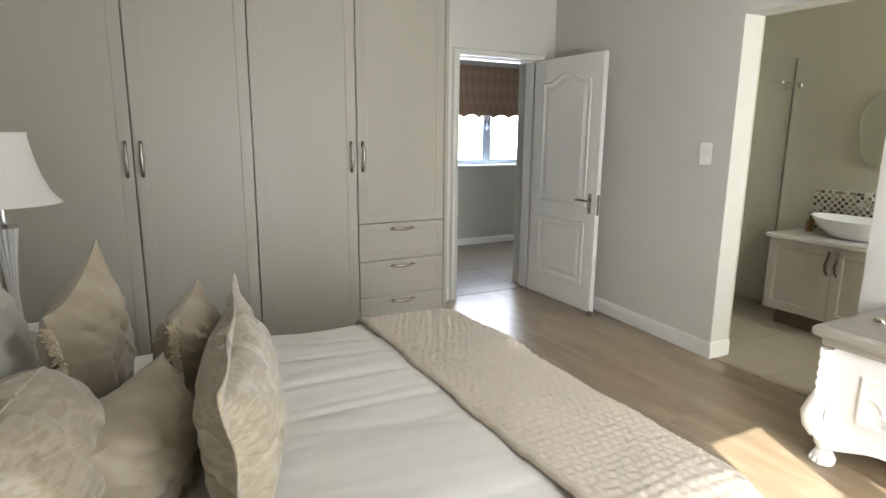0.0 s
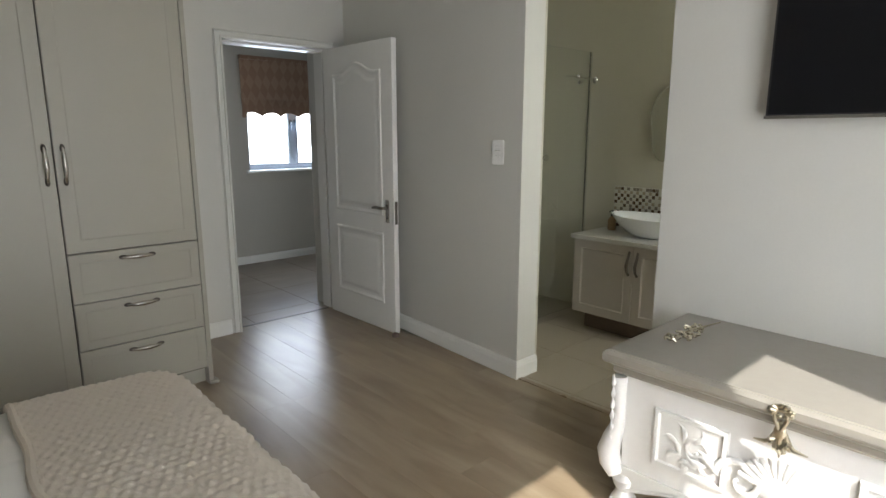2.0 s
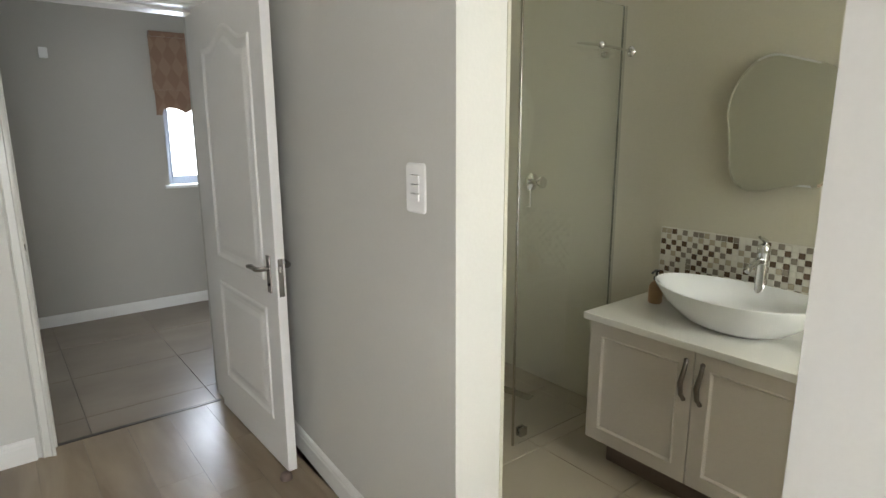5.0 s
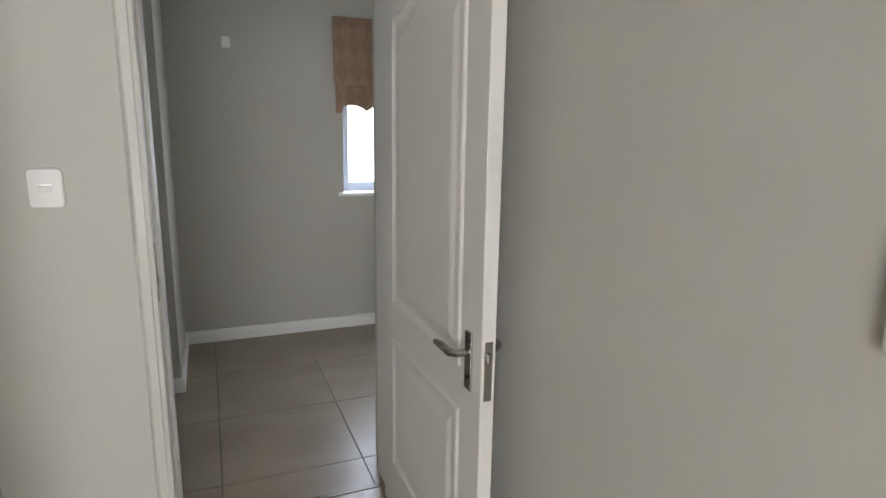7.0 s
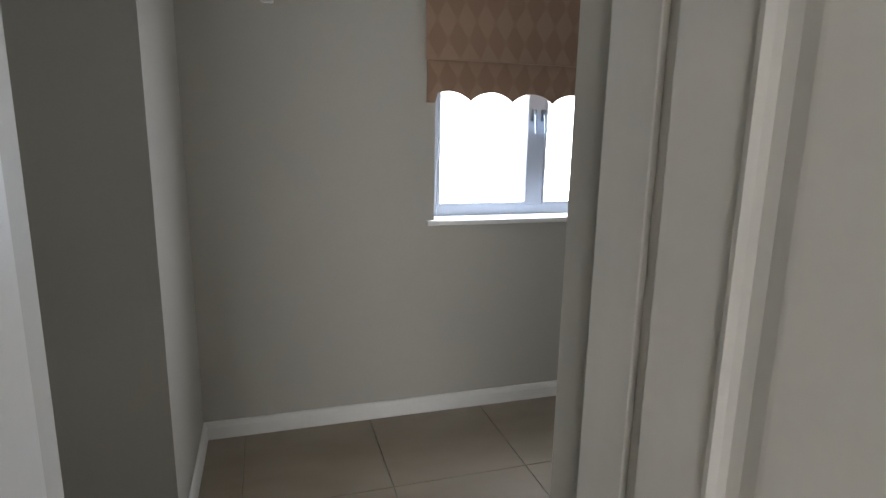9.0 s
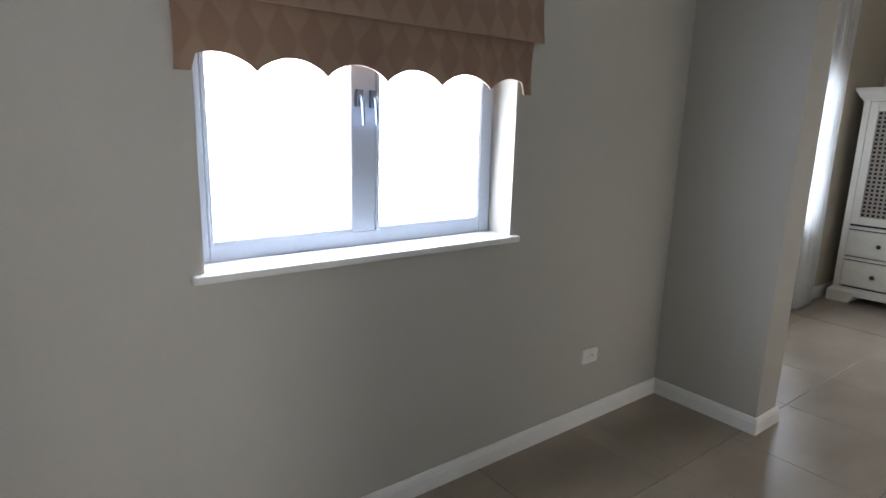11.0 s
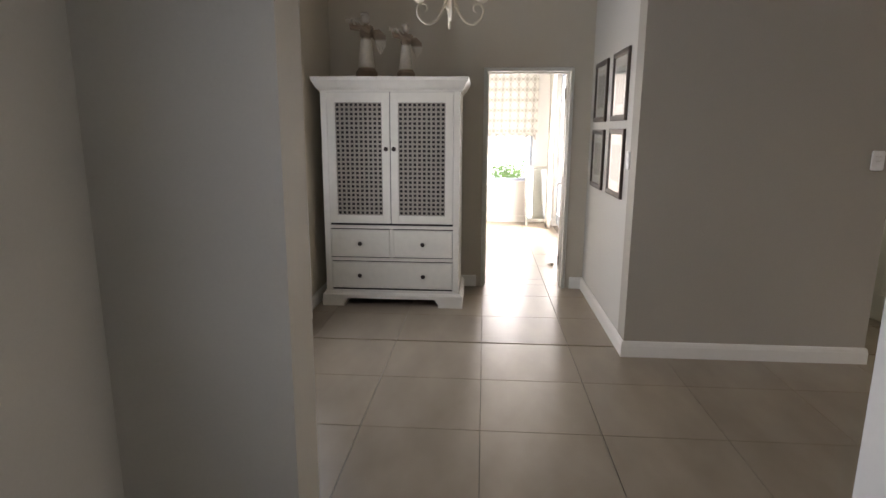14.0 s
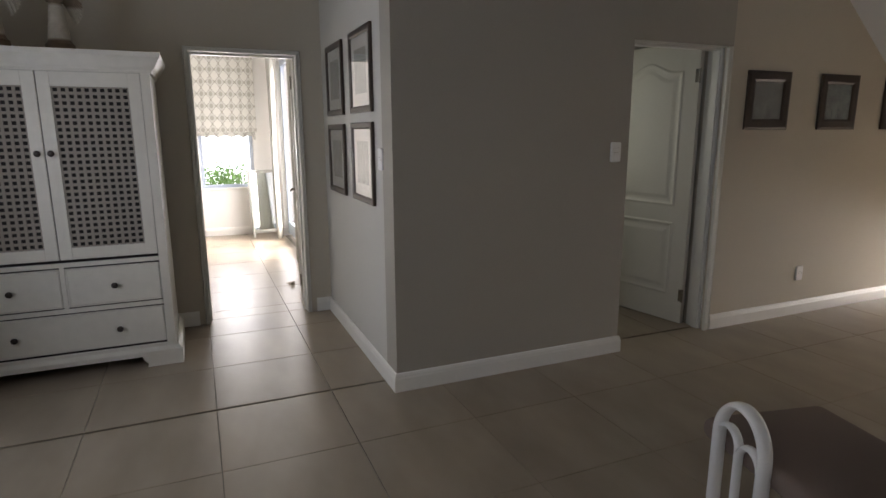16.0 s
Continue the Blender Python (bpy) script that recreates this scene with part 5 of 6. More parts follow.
tap = thing("tap", (4.435, 1.735, 0.71), label="tall chrome mixer tap behind the basin", category="tap")
bm = lathe(bmesh.new(), [(0.026, 0), (0.026, 0.01), (0.021, 0.016), (0.021, 0.26), (0.024, 0.275), (0.024, 0.30), (0.018, 0.308)], seg=24)
tube(bm, [(0, 0, 0.24), (-0.05, 0, 0.245), (-0.11, 0, 0.232), (-0.13, 0, 0.215)], [0.016, 0.014, 0.012, 0.011], 12)
part("tap_body", bm, CHROME, tap, smooth=True)
part("lever", tube(bmesh.new(), [(0, 0, 0.305), (0.01, 0, 0.32), (-0.05, 0, 0.345)], [0.012, 0.010, 0.006], 10), CHROME, tap, smooth=True)

soap = thing("soap_dispenser", (4.31, 2.12, 0.71), label="amber soap bottle with a black pump on the vanity top", category="soap bottle")
part("bottle", lathe(bmesh.new(), [(0.028, 0), (0.031, 0.006), (0.031, 0.075), (0.022, 0.092), (0.012, 0.098), (0.012, 0.106)], seg=20), AMBER, soap, smooth=True)
bm = lathe(bmesh.new(), [(0.013, 0.106), (0.013, 0.120), (0.005, 0.122), (0.005, 0.14), (0.012, 0.142), (0.012, 0.150)], seg=14)
tube(bm, [(0, 0, 0.146), (-0.03, 0, 0.144), (-0.036, 0, 0.138)], 0.005, 8)
part("pump", bm, BLACKPLASTIC, soap, smooth=True)
soap2 = thing("soap_dispenser", (4.20, 1.33, 0.71), label="dark pump bottle standing beside the basin", category="soap bottle")
part("bottle", lathe(bmesh.new(), [(0.028, 0), (0.031, 0.006), (0.031, 0.09), (0.012, 0.108), (0.008, 0.15)], seg=20), PEWTER, soap2, smooth=True)

# wavy mirror
mir = thing("mirror", (4.47, 1.735, 1.492), label="frameless wavy-edged mirror above the basin", category="mirror")


def wavy(s):
    pts = []
    for k in range(72):
        a = 2 * math.pi * k / 72
        c, sn = math.cos(a), math.sin(a)
        e = 2.5 if sn > 0 else 6.0
        sq = 1 / max(abs(c) ** e + abs(sn) ** e, 1e-6) ** (1 / e)
        y, z = c * sq * (0.212 - (0.03 * (-sn) ** 2 if sn < 0 else 0)), sn * sq * 0.255
        y += 0.012 * math.sin(z * 11) * (1 if y > 0 else -1) * abs(c)
        z += 0.016 * math.sin(y * 18) * (1 if z > 0 else -1) * (1 if z > 0 else 1)
        pts.append((-0.0, y * s, z * s))
    return pts


bm = bmesh.new()
rings = [[bm.verts.new((x, p[1], p[2])) for p in wavy(s)] for x, s in ((0.004, 1.0), (-0.001, 1.0), (-0.004, 0.965))]
for a, b in zip(rings, rings[1:]):
    for k in range(72):
        bm.faces.new((a[k], a[(k + 1) % 72], b[(k + 1) % 72], b[k]))
bm.faces.new(rings[-1]), bm.faces.new(rings[0][::-1])
part("mirror_glass", bm, MIRROR, mir, "bevelled mirror glass")
part("mounting_board", boxes([((0.006, -0.15, -0.18), (0.029, 0.15, 0.18))], 0.003), FRAMEDARK, mir)

# shower screen
scr = thing("shower_screen", (0, 0, 0), label="frameless glass shower screen with steel clips", category="shower screen")
g = part("glass_panel", boxes([((3.81, 2.49, 0.012), (4.498, 2.498, 2.04))], 0.001, 1), SHOWERGLASS, scr, "clear greenish shower glass")
g.visible_shadow = False
part("edge_seal", boxes([((3.803, 2.488, 0.012), (3.809, 2.500, 2.04))], 0.001, 1), PEWTER, scr, "dark polished glass edge")
part("wall_channel", boxes([((4.482, 2.484, 0.0), (4.499, 2.488, 2.04)), ((4.482, 2.500, 0.0), (4.499, 2.504, 2.04))]), CHROME, scr, "chrome wall channel")
for z in (0.05,):
    part("clip", boxes([((3.84, 2.475, z), (3.885, 2.488, z + 0.045)), ((3.84, 2.500, z), (3.885, 2.513, z + 0.045))], 0.003), STEEL, scr, "steel floor clip")
bm = lathe(bmesh.new(), [(0.036, 0), (0.036, 0.006), (0.014, 0.012), (0.012, 0.05)], seg=24)
k = part("shower_knob", bm, CHROME, scr, "round chrome rosette on the glass", smooth=True)
k.matrix_basis = pose(3.88, 2.488, 1.25, 90)
k = part("shower_knob", lathe(bmesh.new(), [(0.012, -0.01), (0.024, -0.004), (0.024, 0.01)], seg=20), CHROME, scr, smooth=True)
k.matrix_basis = pose(3.88, 2.43, 1.25, 90)
bm = tube(bmesh.new(), [(3.84, 2.47, 1.22), (3.825, 2.44, 1.22), (3.825, 2.44, 1.15), (3.84, 2.47, 1.15)], 0.004, 8)
part("pull", bm, CHROME, scr, smooth=True)
arm = thing("shower_fitting", (0, 0, 0), label="chrome glass support bar fixed to the bathroom wall", category="support bar")
bm = tube(bmesh.new(), [(4.494, 2.44, 1.83), (4.30, 2.44, 1.84), (4.18, 2.44, 1.84)], 0.006, 8)
blob(bm, (4.484, 2.44, 1.83), 0.022, 12, (0.6, 1, 1.2))
blob(bm, (4.26, 2.44, 1.842), 0.018, 12)
tube(bm, [(4.18, 2.44, 1.84), (4.10, 2.45, 1.838)], [0.007, 0.003], 8)
tube(bm, [(4.27, 2.44, 1.80), (4.30, 2.44, 1.80)], 0.014, 12)
part("bar", bm, CHROME, arm, smooth=True)
dr = thing("shower_drain", (4.235, 2.90, -0.002), 12, label="steel channel drain in the shower floor", category="drain")
part("grate", boxes([((-0.035, -0.10, 0), (0.035, 0.10, 0.004))], 0.001), STEEL, dr)


# ---- living room ----
AX, AY0, AY1 = 8.71, 4.985, 6.10
arm = thing("armoire", (0, 0, 0), label="tall white painted armoire with woven cane doors and dark knobs", category="armoire")
part("body", boxes([((AX + 0.02, AY0, 0.10), (AX + 0.58, AY1, 1.78))], 0.004), ARMOIREPAINT, arm)
corn = [(0.0, 1.759), (0.010, 1.759), (0.014, 1.775), (0.030, 1.79), (0.052, 1.83), (0.062, 1.845), (0.066, 1.872), (0.0, 1.872)]
ring = [(AX + 0.02, AY0), (AX + 0.58, AY0), (AX + 0.58, AY1), (AX + 0.02, AY1)]
bm = sweep(bmesh.new(), ring, corn, closed=True)
box(bm, (AX + 0.02, AY0, 1.80), (AX + 0.58, AY1, 1.870))
part("cornice", bm, ARMOIREPAINT, arm, "moulded cornice")
base = [(0.0, 0.07), (0.034, 0.07), (0.034, 0.098), (0.026, 0.108), (0.014, 0.118), (0.010, 0.135), (0.0, 0.135)]
part("plinth_moulding", sweep(bmesh.new(), ring, base, closed=True), ARMOIREPAINT, arm)
for y0, y1 in ((AY0 - 0.034, AY0 + 0.185), (AY1 - 0.165, AY1 + 0.034)):
    bm = bmesh.new()
    sg = 1 if y0 < 5.4 else -1
    edge = y1 if sg > 0 else y0
    other = y0 if sg > 0 else y1
    prism(bm, [(other, 0), (edge - sg * 0.015, 0), (edge - sg * 0.02, 0.022), (edge, 0.045), (edge + sg * 0.01, 0.07), (other, 0.07)], 0, 0.55)
    f = part("foot", bm, ARMOIREPAINT, arm, "shaped bracket foot")
    f.matrix_basis = Matrix(((0, 0, 1, AX - 0.012), (1, 0, 0, 0), (0, 1, 0, 0), (0, 0, 0, 1)))
for y0, y1 in ((AY0, AY0 + 0.05), (AY1 - 0.05, AY1)):
    part("side_post", boxes([((AX + 0.002, y0, 0.135), (AX + 0.02, y1, 1.76))], 0.003), ARMOIREPAINT, arm)
part("drawer_divider", boxes([((AX + 0.004, 5.5305, 0.417), (AX + 0.021, 5.5545, 0.665))], 0.002), ARMOIREPAINT, arm)
ym = (AY0 + AY1) / 2


def knob(parent, x, y, z):
    bm = lathe(bmesh.new(), [(0.010, 0), (0.008, 0.010), (0.016, 0.018), (0.018, 0.026), (0.010, 0.032)], seg=16)
    k = part("knob", bm, DARKKNOB, parent, "dark bronze knob", smooth=True)
    k.matrix_basis = pose(x, y, z, 0, -90)
    return k


for y0, y1, ky in ((AY0 + 0.052, ym - 0.003, ym - 0.032), (ym + 0.003, AY1 - 0.052, ym + 0.032)):
    ins = 0.063
    d = part("door", boxes([((AX, y0, 0.71), (AX + 0.022, y0 + ins, 1.757)), ((AX, y1 - ins, 0.71), (AX + 0.022, y1, 1.757)),
                            ((AX, y0 + ins, 0.71), (AX + 0.022, y1 - ins, 0.778)), ((AX, y0 + ins, 1.678), (AX + 0.022, y1 - ins, 1.757))], 0.002, 1), ARMOIREPAINT, arm)
    # A black sheet paints the shade seen through the cane.
    part("door_backing", boxes([((AX + 0.017, y0 + ins, 0.778), (AX + 0.0195, y1 - ins, 1.678))]), BLACK, d, "black sheet painted as the shade behind the cane")
    bm = bmesh.new()
    wy = y1 - y0 - 2 * ins
    ny, nz = 10, 25
    for i in range(ny + 1):
        c = y0 + ins + wy * i / ny
        for s in (0,):
            box(bm, (AX + 0.007, max(c - 0.0080, y0 + ins), 0.778), (AX + 0.010, min(c + 0.0080, y1 - ins), 1.678))
    for j in range(nz + 1):
        c = 0.778 + 0.90 * j / nz
        box(bm, (AX + 0.0105, y0 + ins, max(c - 0.0080, 0.778)), (AX + 0.0135, y1 - ins, min(c + 0.0080, 1.678)))
    part("cane_panel", bm, CANE, d, "grey open-weave cane", kind="stuff")
    knob(d, AX, ky, 1.315)
for y0, y1, z0, z1, ks in ((AY0 + 0.052, ym - 0.014, 0.425, 0.655, (0.5,)), (ym + 0.014, AY1 - 0.052, 0.425, 0.655, (0.5,)), (AY0 + 0.052, AY1 - 0.052, 0.155, 0.382, (0.24, 0.765))):
    d = part("drawer", boxes([((AX + 0.003, y0, z0), (AX + 0.022, y1, z1))], 0.003), ARMOIREPAINT, arm)
    part("drawer_bead", relief(bmesh.new(), (AX + 0.0028, y1 - 0.004, z0 + 0.004), (0, -1, 0), (0, 0, 1), (-1, 0, 0), y1 - y0 - 0.008, z1 - z0 - 0.008,
                               [(0, 0.0002), (0.001, 0.004), (0.005, 0.004), (0.007, 0.0005)], cap=False), ARMOIREPAINT, d)
    for k in ks:
        knob(d, AX + 0.003, y0 + (y1 - y0) * k, (z0 + z1) / 2)
for z in (0.404, 0.678):
    part("rail", boxes([((AX + 0.004, AY0 + 0.05, z - 0.013), (AX + 0.021, AY1 - 0.05, z + 0.013))], 0.003), ARMOIREPAINT, arm)
# Another black sheet paints the shade in the gaps of the front.
part("joint", boxes([((AX + 0.0185, AY0 + 0.05, 0.14), (AX + 0.0198, AY1 - 0.05, 1.76))]), BLACK, arm, "black sheet painted as the shade in joints round doors and drawers")


def trumpet_figure(name, at, s, turn, label):
    """A robed figurine blowing a horn, in one plain piece."""
    f = thing(name, at, turn, label, "figurine")
    bm = bmesh.new()
    lathe(bm, [(0.085, 0), (0.088, 0.01), (0.086, 0.05), (0.078, 0.055), (0.070, 0.065), (0.062, 0.12), (0.050, 0.20), (0.040, 0.26), (0.036, 0.275), (0.044, 0.29), (0.047, 0.32), (0.042, 0.345), (0.018, 0.355), (0.016, 0.37)], seg=20, sy=0.85)
    blob(bm, (0, 0.0, 0.395), 0.033, 14, (0.9, 0.95, 1.15))
    blob(bm, (0, 0.006, 0.425), 0.028, 12, (1.1, 1.1, 0.5))
    tube(bm, [(0, 0.045, 0.335), (-0.01, 0.095, 0.34), (-0.02, 0.105, 0.385), (-0.02, 0.075, 0.40)], [0.022, 0.020, 0.015, 0.011], 10)
    tube(bm, [(-0.02, -0.04, 0.335), (-0.04, -0.03, 0.31), (-0.05, 0.03, 0.335), (-0.035, 0.07, 0.385)], [0.02, 0.018, 0.014, 0.011], 10)
    tube(bm, [(-0.03, 0.035, 0.393), (-0.025, 0.09, 0.392), (-0.025, 0.12, 0.388), (-0.025, 0.132, 0.387)], [0.005, 0.006, 0.009, 0.018], 10)
    for k in range(8):
        a = 0.35 + k * 0.13
        L = 0.155 - 0.008 * k
        tube(bm, [(0.03, -0.03, 0.315), (0.045, -0.035 - 0.5 * L * math.sin(a), 0.335 - 0.45 * L * math.cos(a)), (0.035, -0.035 - L * math.sin(a), 0.315 - L * math.cos(a))], [0.012, 0.015, 0.005], 6)
    for k in range(5):
        tube(bm, [((0.047 + 0.001) * math.cos(t), (0.047) * 0.88 * math.sin(t), 0.282 + k * 0.012) for t in np.linspace(0, 2 * math.pi, 19)], 0.004, 6)
    o = part("figure", bm, FIGURE, f, smooth=True)
    o.matrix_basis = Matrix.Scale(s, 4)
    return f


trumpet_figure("figurine", (8.94, 5.765, 1.872), 1.19, 0, "tall weathered robed horn-blowing figurine on the armoire")
trumpet_figure("figurine", (8.94, 5.44, 1.872), 1.0, 8, "smaller weathered robed horn-blowing figurine on the armoire")

# chandelier
CH = Vector((7.76, 5.01, 0))
ch = thing("chandelier", (CH.x, CH.y, 2.045), label="cream wrought-iron chandelier with lit candle bulbs", category="chandelier")
part("stem", lathe(bmesh.new(), [(0.006, 0.085), (0.016, 0.10), (0.020, 0.12), (0.026, 0.14), (0.022, 0.155), (0.016, 0.17), (0.022, 0.24), (0.012, 0.30), (0.012, 0.44), (0.022, 0.47), (0.008, 0.50)], seg=16), IRON, ch, smooth=True)
bm = bmesh.new()
for k in range(int((TOP - 2.565) / 0.03)):
    z = 0.50 + k * 0.03
    o = 0.006
    tube(bm, [(o * math.cos(a) * (k % 2), o * math.cos(a) * ((k + 1) % 2), z + 0.019 + 0.019 * math.sin(a)) for a in np.linspace(0, 2 * math.pi, 11)], 0.0018, 5)
part("chain", bm, IRON, ch)
part("ceiling_rose", lathe(bmesh.new(), [(0.06, TOP - 2.045 - 0.03), (0.065, TOP - 2.045 - 0.004), (0.065, TOP - 2.045)], seg=24), IRON, ch)
for k in range(4):
    a = math.pi * k / 2 + 0.10
    c, s = math.cos(a), math.sin(a)
    pts = [(0.015, 0.22), (0.04, 0.15), (0.085, 0.075), (0.14, 0.055), (0.185, 0.085), (0.20, 0.13), (0.182, 0.168), (0.15, 0.165), (0.140, 0.140), (0.155, 0.122)]
    rr = [0.008] * 7 + [0.0065, 0.006, 0.005]
    arm_ = part("arm", tube(bmesh.new(), smooth([(r * c, r * s, z) for r, z in pts]), blend(rr), 8), IRON, ch, smooth=True)
    part("drip_pan", lathe(bmesh.new(), [(0.008, 0.172), (0.020, 0.18), (0.036, 0.19), (0.038, 0.198), (0.02, 0.196)], (0.19 * c, 0.19 * s, 0), 16), IRON, arm_, smooth=True)
    part("candle", lathe(bmesh.new(), [(0.013, 0.196), (0.013, 0.275), (0.010, 0.28)], (0.19 * c, 0.19 * s, 0), 14), CANDLE, arm_, "ivory candle sleeve")
    part("bulb", lathe(bmesh.new(), [(0.008, 0.28), (0.016, 0.30), (0.018, 0.318), (0.012, 0.345), (0.003, 0.368)], (0.19 * c, 0.19 * s, 0), 14), BULB, arm_, "glowing candle bulb", smooth=True)


def picture(name, at, rz, w, h, fw, art, label, mount=0.05, depth=0.02):
    """A framed picture whose face looks along -y before it is turned; its place is the middle of its back."""
    p = thing(name, at, rz, label, "picture", group="framed pictures")
    bm = bmesh.new()
    sec = [(0, 0), (0, depth * 0.8), (fw * 0.25, depth), (fw * 0.75, depth * 0.9), (fw, depth * 0.45), (fw, 0)]
    rings = []
    for x, z in ((-1, -1), (1, -1), (1, 1), (-1, 1)):
        rings.append([bm.verts.new((x * (w / 2 - i), -o, z * (h / 2 - i))) for i, o in sec])
    for k in range(4):
        a, b = rings[k], rings[(k + 1) % 4]
        for j in range(len(a) - 1):
            bm.faces.new((a[j], a[j + 1], b[j + 1], b[j]))
    part("frame", bm, FRAMEDARK, p, "dark brown wooden frame")
    part("mount", boxes([((-w / 2 + fw * 0.8, -0.006, -h / 2 + fw * 0.8), (w / 2 - fw * 0.8, -0.002, h / 2 - fw * 0.8))]), MOUNT, p, "cream card mount")
    if mount:
        part("print", boxes([((-w / 2 + fw + mount, -0.0075, -h / 2 + fw + mount), (w / 2 - fw - mount, -0.0062, h / 2 - fw - mount))]), art, p, "faded grey print")
    gl = part("glazing", boxes([((-w / 2 + fw * 0.7, -0.0105, -h / 2 + fw * 0.7), (w / 2 - fw * 0.7, -0.0090, h / 2 - fw * 0.7))]), GLASS, p, "clear picture glass")
    gl.visible_shadow = False
    return p


for x, z in ((8.30, 1.775), (8.30, 1.245), (8.97, 1.775), (8.97, 1.240)):
    picture("picture", (x, 3.847, z), 180, 0.47, 0.475, 0.04, PRINT, "square dark-framed print on the greige wall", 0.07)
for y, art in ((1.035, PRINT), (0.285, PRINTBLUE), (-0.465, PRINT)):
    picture("picture", (7.838, y + 0.02, 1.63), -90, 0.42, 0.40, 0.075, art, "small brown-framed landscape print on the beige wall", 0.0001)

# white hooped chair
hc = thing("chair", (6.12, 3.172, 0), -12, "white arched hoop chair with a brown padded seat", "chair")
def arch(r, z0, zt, n=25, cx=0.0):
    return [(cx - r, 0, z0)] + [(cx - r * math.cos(a), 0, zt - r * 1.25 + r * 1.25 * math.sin(a)) for a in np.linspace(0, math.pi, n)] + [(cx + r, 0, z0)]


part("back_hoop", tube(bmesh.new(), arch(0.110, 0.0, 0.525), 0.014, 10, 2.0), PLASTIC, hc, "white curved hoop", smooth=True)
for cx, zt in ((-0.045, 0.40), (0.060, 0.43)):
    part("inner_hoop", tube(bmesh.new(), arch(0.052, 0.12, zt, 19, cx), 0.010, 10, 1.8), PLASTIC, hc, "white inner hoop", smooth=True)
part("stretcher", tube(bmesh.new(), [(-0.110, 0, 0.12), (0.110, 0, 0.12)], 0.010, 8), PLASTIC, hc)
for x in (-0.2, 0.2):
    part("leg", tube(bmesh.new(), [(x, -0.50, 0.0), (x, -0.47, 0.30)], [0.014, 0.018], 10), PLASTIC, hc, "white tapering leg", smooth=True)
seat = bmesh.new()
box(seat, (-0.25, -0.55, 0.29), (0.25, -0.02, 0.375), 0.040, 4)
part("seat", seat, SEAT, hc, "brown padded seat", smooth=True)

# ---- sunny east room ----
esl = thing("floor_mirror", (13.12, 3.93, 0), -78, "leaning white framed floor mirror in the sunny room", "mirror")
o = part("mirror_frame", boxes([((-0.20, -0.015, 0), (-0.165, 0.015, 0.92)), ((0.165, -0.015, 0), (0.20, 0.015, 0.92)), ((-0.165, -0.015, 0.06), (0.165, 0.015, 0.10)), ((-0.165, -0.015, 0.88), (0.165, 0.015, 0.92))], 0.005), DRAPE, esl)
o.matrix_basis = pose(0, 0, 0, -7)
o = part("mirror_glass", boxes([((-0.165, -0.004, 0.10), (0.165, 0.004, 0.88))]), MIRROR, esl)
o.matrix_basis = pose(0, 0, 0, -7)
wedge = thing("door_wedge", (10.33, 4.02, 0), 20, "small grey rubber door wedge on the floor", "door wedge")
bm = bmesh.new()
prism(bm, [(0, 0), (0.11, 0), (0.0, 0.035)], -0.02, 0.02)
o = part("wedge", bm, PEWTER, wedge)
o.matrix_basis = pose(0, 0, 0, 90)

bush = thing("shrub", (15.3, 4.36, -0.22), label="low green leafy shrub outside the east window", category="shrub")
part("stem", tube(bmesh.new(), [(0, 0, 0), (0.03, 0.02, 0.3), (0.0, 0.05, 0.6)], [0.03, 0.02, 0.01], 8), FRAMEDARK, bush)
rng = random.Random(4)
bm = bmesh.new()
for i in range(2200):
    d = Vector((rng.gauss(0, 0.22), rng.gauss(0, 0.24), rng.gauss(0, 0.15)))
    p = Vector((0, 0, 0.80)) + d
    a = Vector((rng.uniform(-1, 1), rng.uniform(-1, 1), rng.uniform(-0.3, 1))).normalized() * rng.uniform(0.03, 0.06)
    b = a.cross(Vector((rng.uniform(-1, 1), rng.uniform(-1, 1), rng.uniform(-1, 1)))).normalized() * 0.018
    v = [bm.verts.new(q) for q in (p, p + a * 0.5 + b, p + a, p + a * 0.5 - b)]
    bm.faces.new(v)
part("foliage", bm, LEAF, bush, kind="stuff")

# ---- mosaic, planks and tiles ----
splash = thing("splashback", (0, 0, 0), label="small square mosaic splashback in white, brown and beige", category="splashback")
part("bed", boxes([((4.492, 0.93, 0.712), (4.499, 2.222, 1.024))]), MOUNT, splash, "pale mosaic grout")
rng = random.Random(8)
shapes = {}
pitch = 0.0257
cols_n, rows_n = 50, 12
joined = {k: bmesh.new() for k in range(4)}
small = bmesh.new()
box(small, (-0.003, -0.0118, -0.0118), (0, 0.0118, 0.0118), 0.0015, 1)
meshes = []
for m in MOSAIC:
    me = bpy.data.meshes.new("tessera")
    small.to_mesh(me)
    me.materials.append(m)
    meshes.append(me)
small.free()
for i in range(cols_n):
    for j in range(rows_n):
        kind_ = (0 if (i + j) % 2 else rng.choice((1, 1, 3, 2))) if rng.random() > 0.12 else rng.choice((0, 2, 3))
        y, z = 2.206 - i * pitch, 1.008 - j * pitch
        if i < 25:
            t = new("mosaic_tile", meshes[kind_])
            t.parent = splash
            t.location = (4.4925, y, z)
        else:
            box(joined[kind_], (4.4895, y - 0.0118, z - 0.0118), (4.4925, y + 0.0118, z + 0.0118))
for k, bm in joined.items():
    part("mosaic_field", bm, MOSAIC[k], splash, "run of small mosaic tiles", kind="stuff")

cache = {}


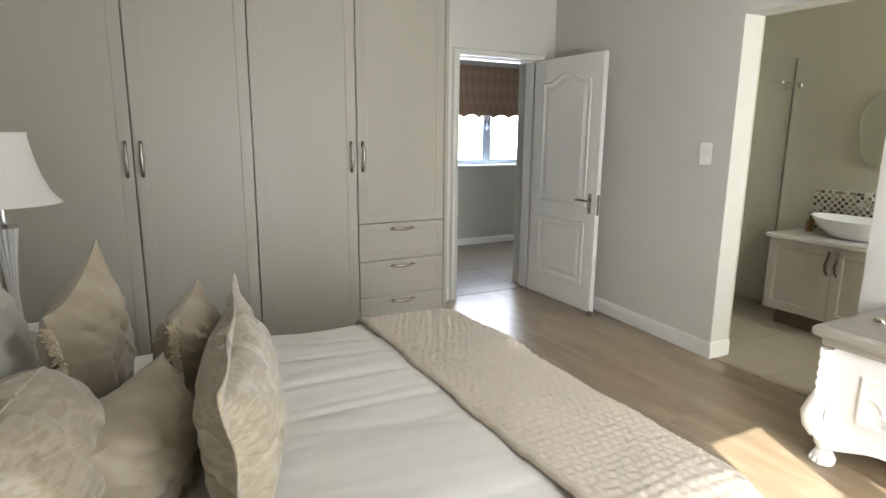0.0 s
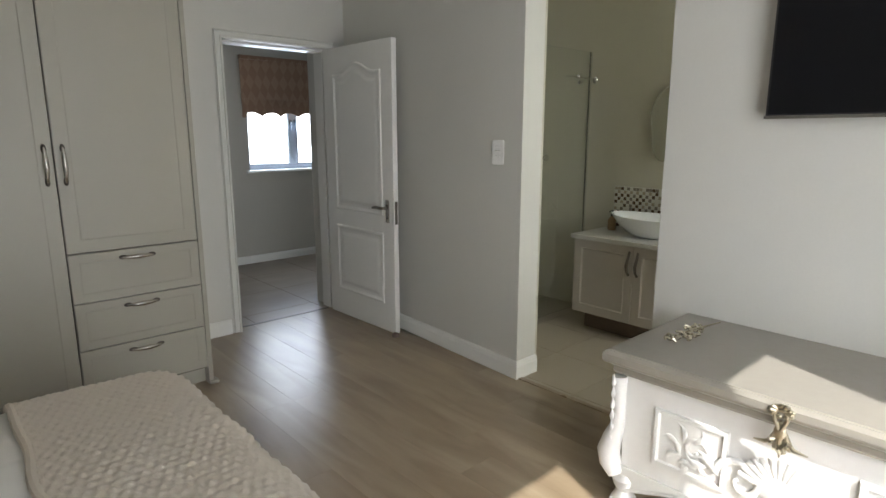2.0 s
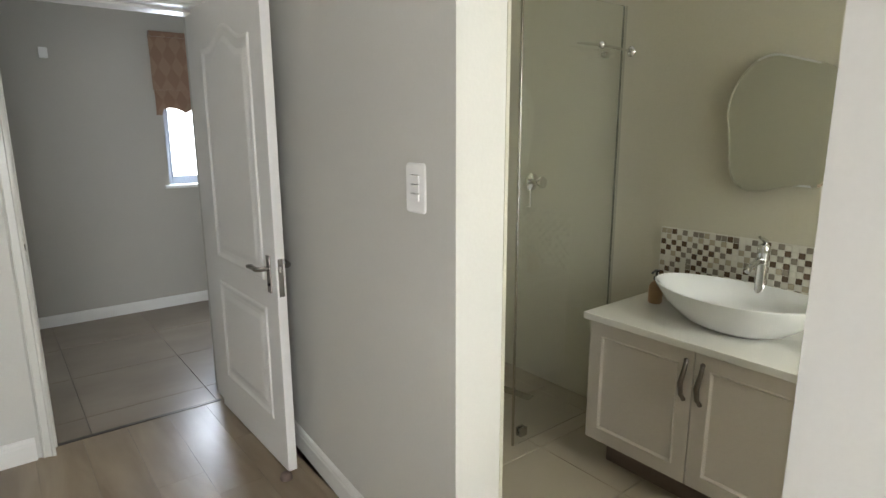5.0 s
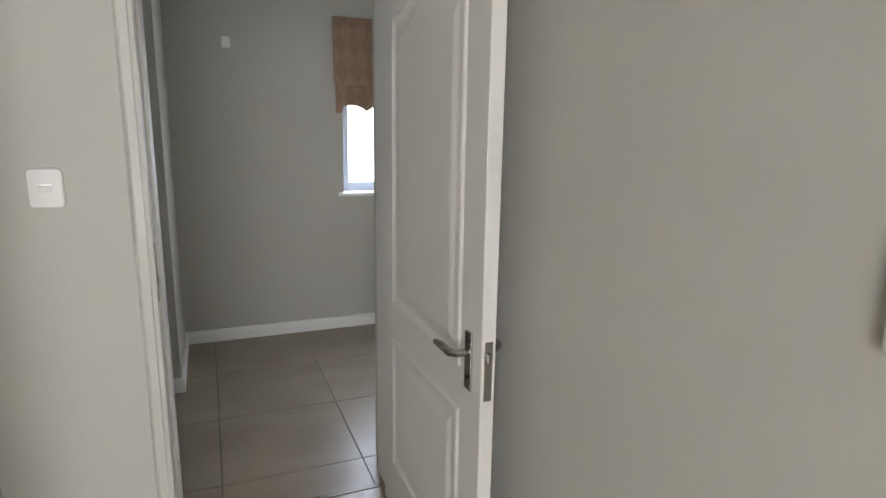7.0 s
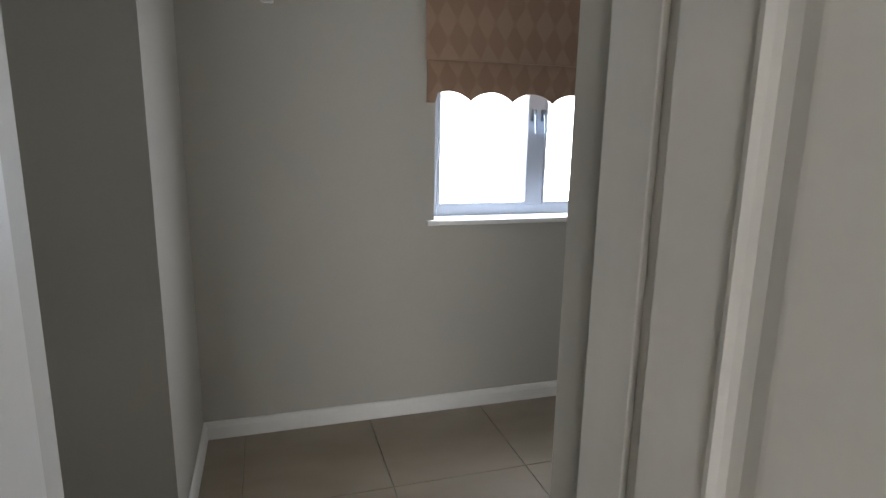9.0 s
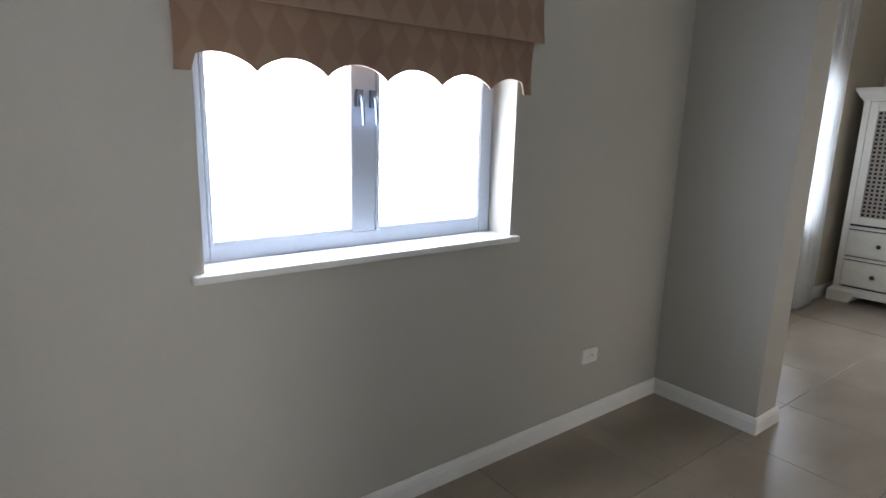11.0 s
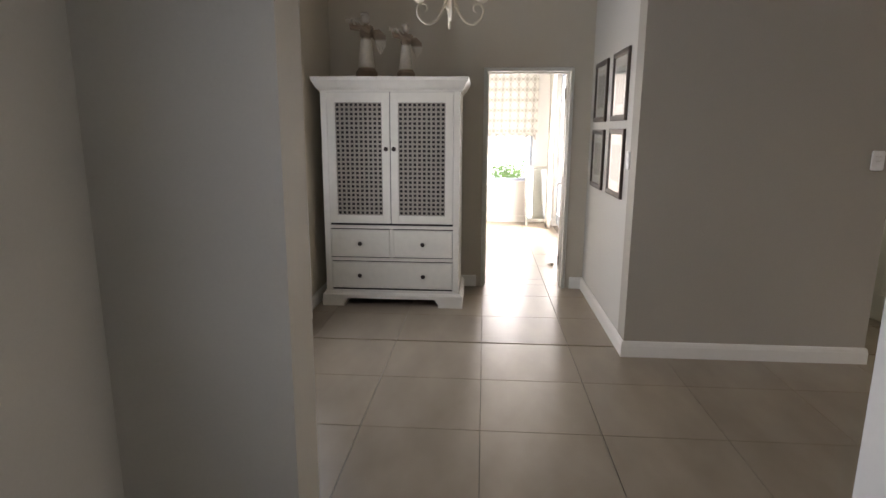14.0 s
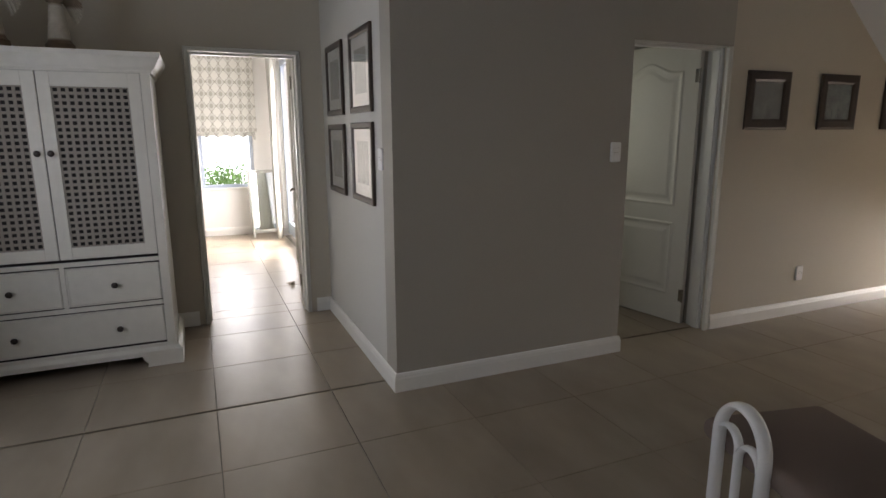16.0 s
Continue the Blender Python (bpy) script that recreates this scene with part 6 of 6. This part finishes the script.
def paver(name, x0, x1, y0, y1, material, gap, top=0.0, thick=0.009):
    """One tile or plank between joints, an object of its own on a shared mesh."""
    key = (material.name, round(x1 - x0, 3), round(y1 - y0, 3))
    if key not in cache:
        w, d = x1 - x0 - gap, y1 - y0 - gap
        if w < 0.01 or d < 0.01:
            return
        bm = bmesh.new()
        e = 0.0012 if gap > 0.002 else 0.0004
        lo = [bm.verts.new((x, y, -thick)) for x, y in ((-w / 2, -d / 2), (w / 2, -d / 2), (w / 2, d / 2), (-w / 2, d / 2))]
        mid = [bm.verts.new((v.co.x, v.co.y, -e)) for v in lo]
        hi = [bm.verts.new((v.co.x - math.copysign(e, v.co.x), v.co.y - math.copysign(e, v.co.y), 0)) for v in lo]
        for a, b in ((lo, mid), (mid, hi)):
            for k in range(4):
                bm.faces.new((a[k], a[(k + 1) % 4], b[(k + 1) % 4], b[k]))
        bm.faces.new(hi)
        me = bpy.data.meshes.new(name)
        bm.to_mesh(me)
        bm.free()
        me.materials.append(material)
        cache[key] = me
    o = new(name, cache[key])
    o.parent = floor
    o.location = ((x0 + x1) / 2, (y0 + y1) / 2, top)


def pave(name, xs, ys, material, gap, top=0.0):
    for a, b in zip(xs, xs[1:]):
        for c, d in zip(ys, ys[1:]):
            if b - a > 0.02 and d - c > 0.02:
                paver(name, a, b, c, d, material, gap, top)


def cuts(lo, hi, at, pitch):
    """Joint lines between lo and hi, on a grid through at."""
    k = math.ceil((lo - at) / pitch - 1e-6)
    out = [lo]
    while at + k * pitch < hi - 1e-6:
        if at + k * pitch > lo + 1e-6:
            out.append(at + k * pitch)
        k += 1
    return out + [hi]


P = 0.604
for bounds in ((-1.45, 4.07, 3.87, 5.91, 2.87), ):
    x0, x1, y0, y1, ox = bounds
    pave("tile", cuts(x0, x1, ox, P), cuts(y0, y1, 4.70, P), TILE, 0.003)
pave("tile", cuts(4.07, 5.03, 6.705, P), cuts(4.12, 5.91, 4.785, P), TILE, 0.003)
pave("tile", cuts(5.03, 7.93, 6.705, P), cuts(-3.1, 6.2, 4.785, P), TILE, 0.003)
pave("tile", cuts(7.93, 9.52, 6.705, P), cuts(3.845, 6.2, 4.785, P), TILE, 0.003)
pave("tile", cuts(7.93, 9.1, 6.705, P), cuts(1.1, 3.66, 4.785, P), TILE, 0.003)
pave("tile", cuts(9.52, 13.45, 6.705, P), cuts(3.70, 6.2, 4.785, P), TILE, 0.003)
pave("bath_tile", cuts(2.985, 4.5, 3.92, 0.45), cuts(-0.8, 3.42, 2.42, 0.45), BATHTILE, 0.003)
rng = random.Random(21)
x = -1.25
while x < 2.955:
    xb = min(x + 0.193, 2.955)
    y = -1.10 - rng.uniform(0, 1.2)
    while y < 3.868:
        a, b = max(y, -1.10), min(y + 1.29, 3.868)
        if b - a > 0.02:
            paver("plank", x, xb, round(a, 1), round(b, 1) if b < 3.8 else 3.868, LAMINATE, 0.0007)
        y = (round(b, 1) if b < 3.8 else 3.9) if b < 3.868 else 9
    x = xb
for a, b in ((1.9, 3.79),):
    paver("plank", 2.955, 3.07, a, 3.0, LAMINATE, 0.0007), paver("plank", 2.955, 3.07, 3.0, b, LAMINATE, 0.0007)
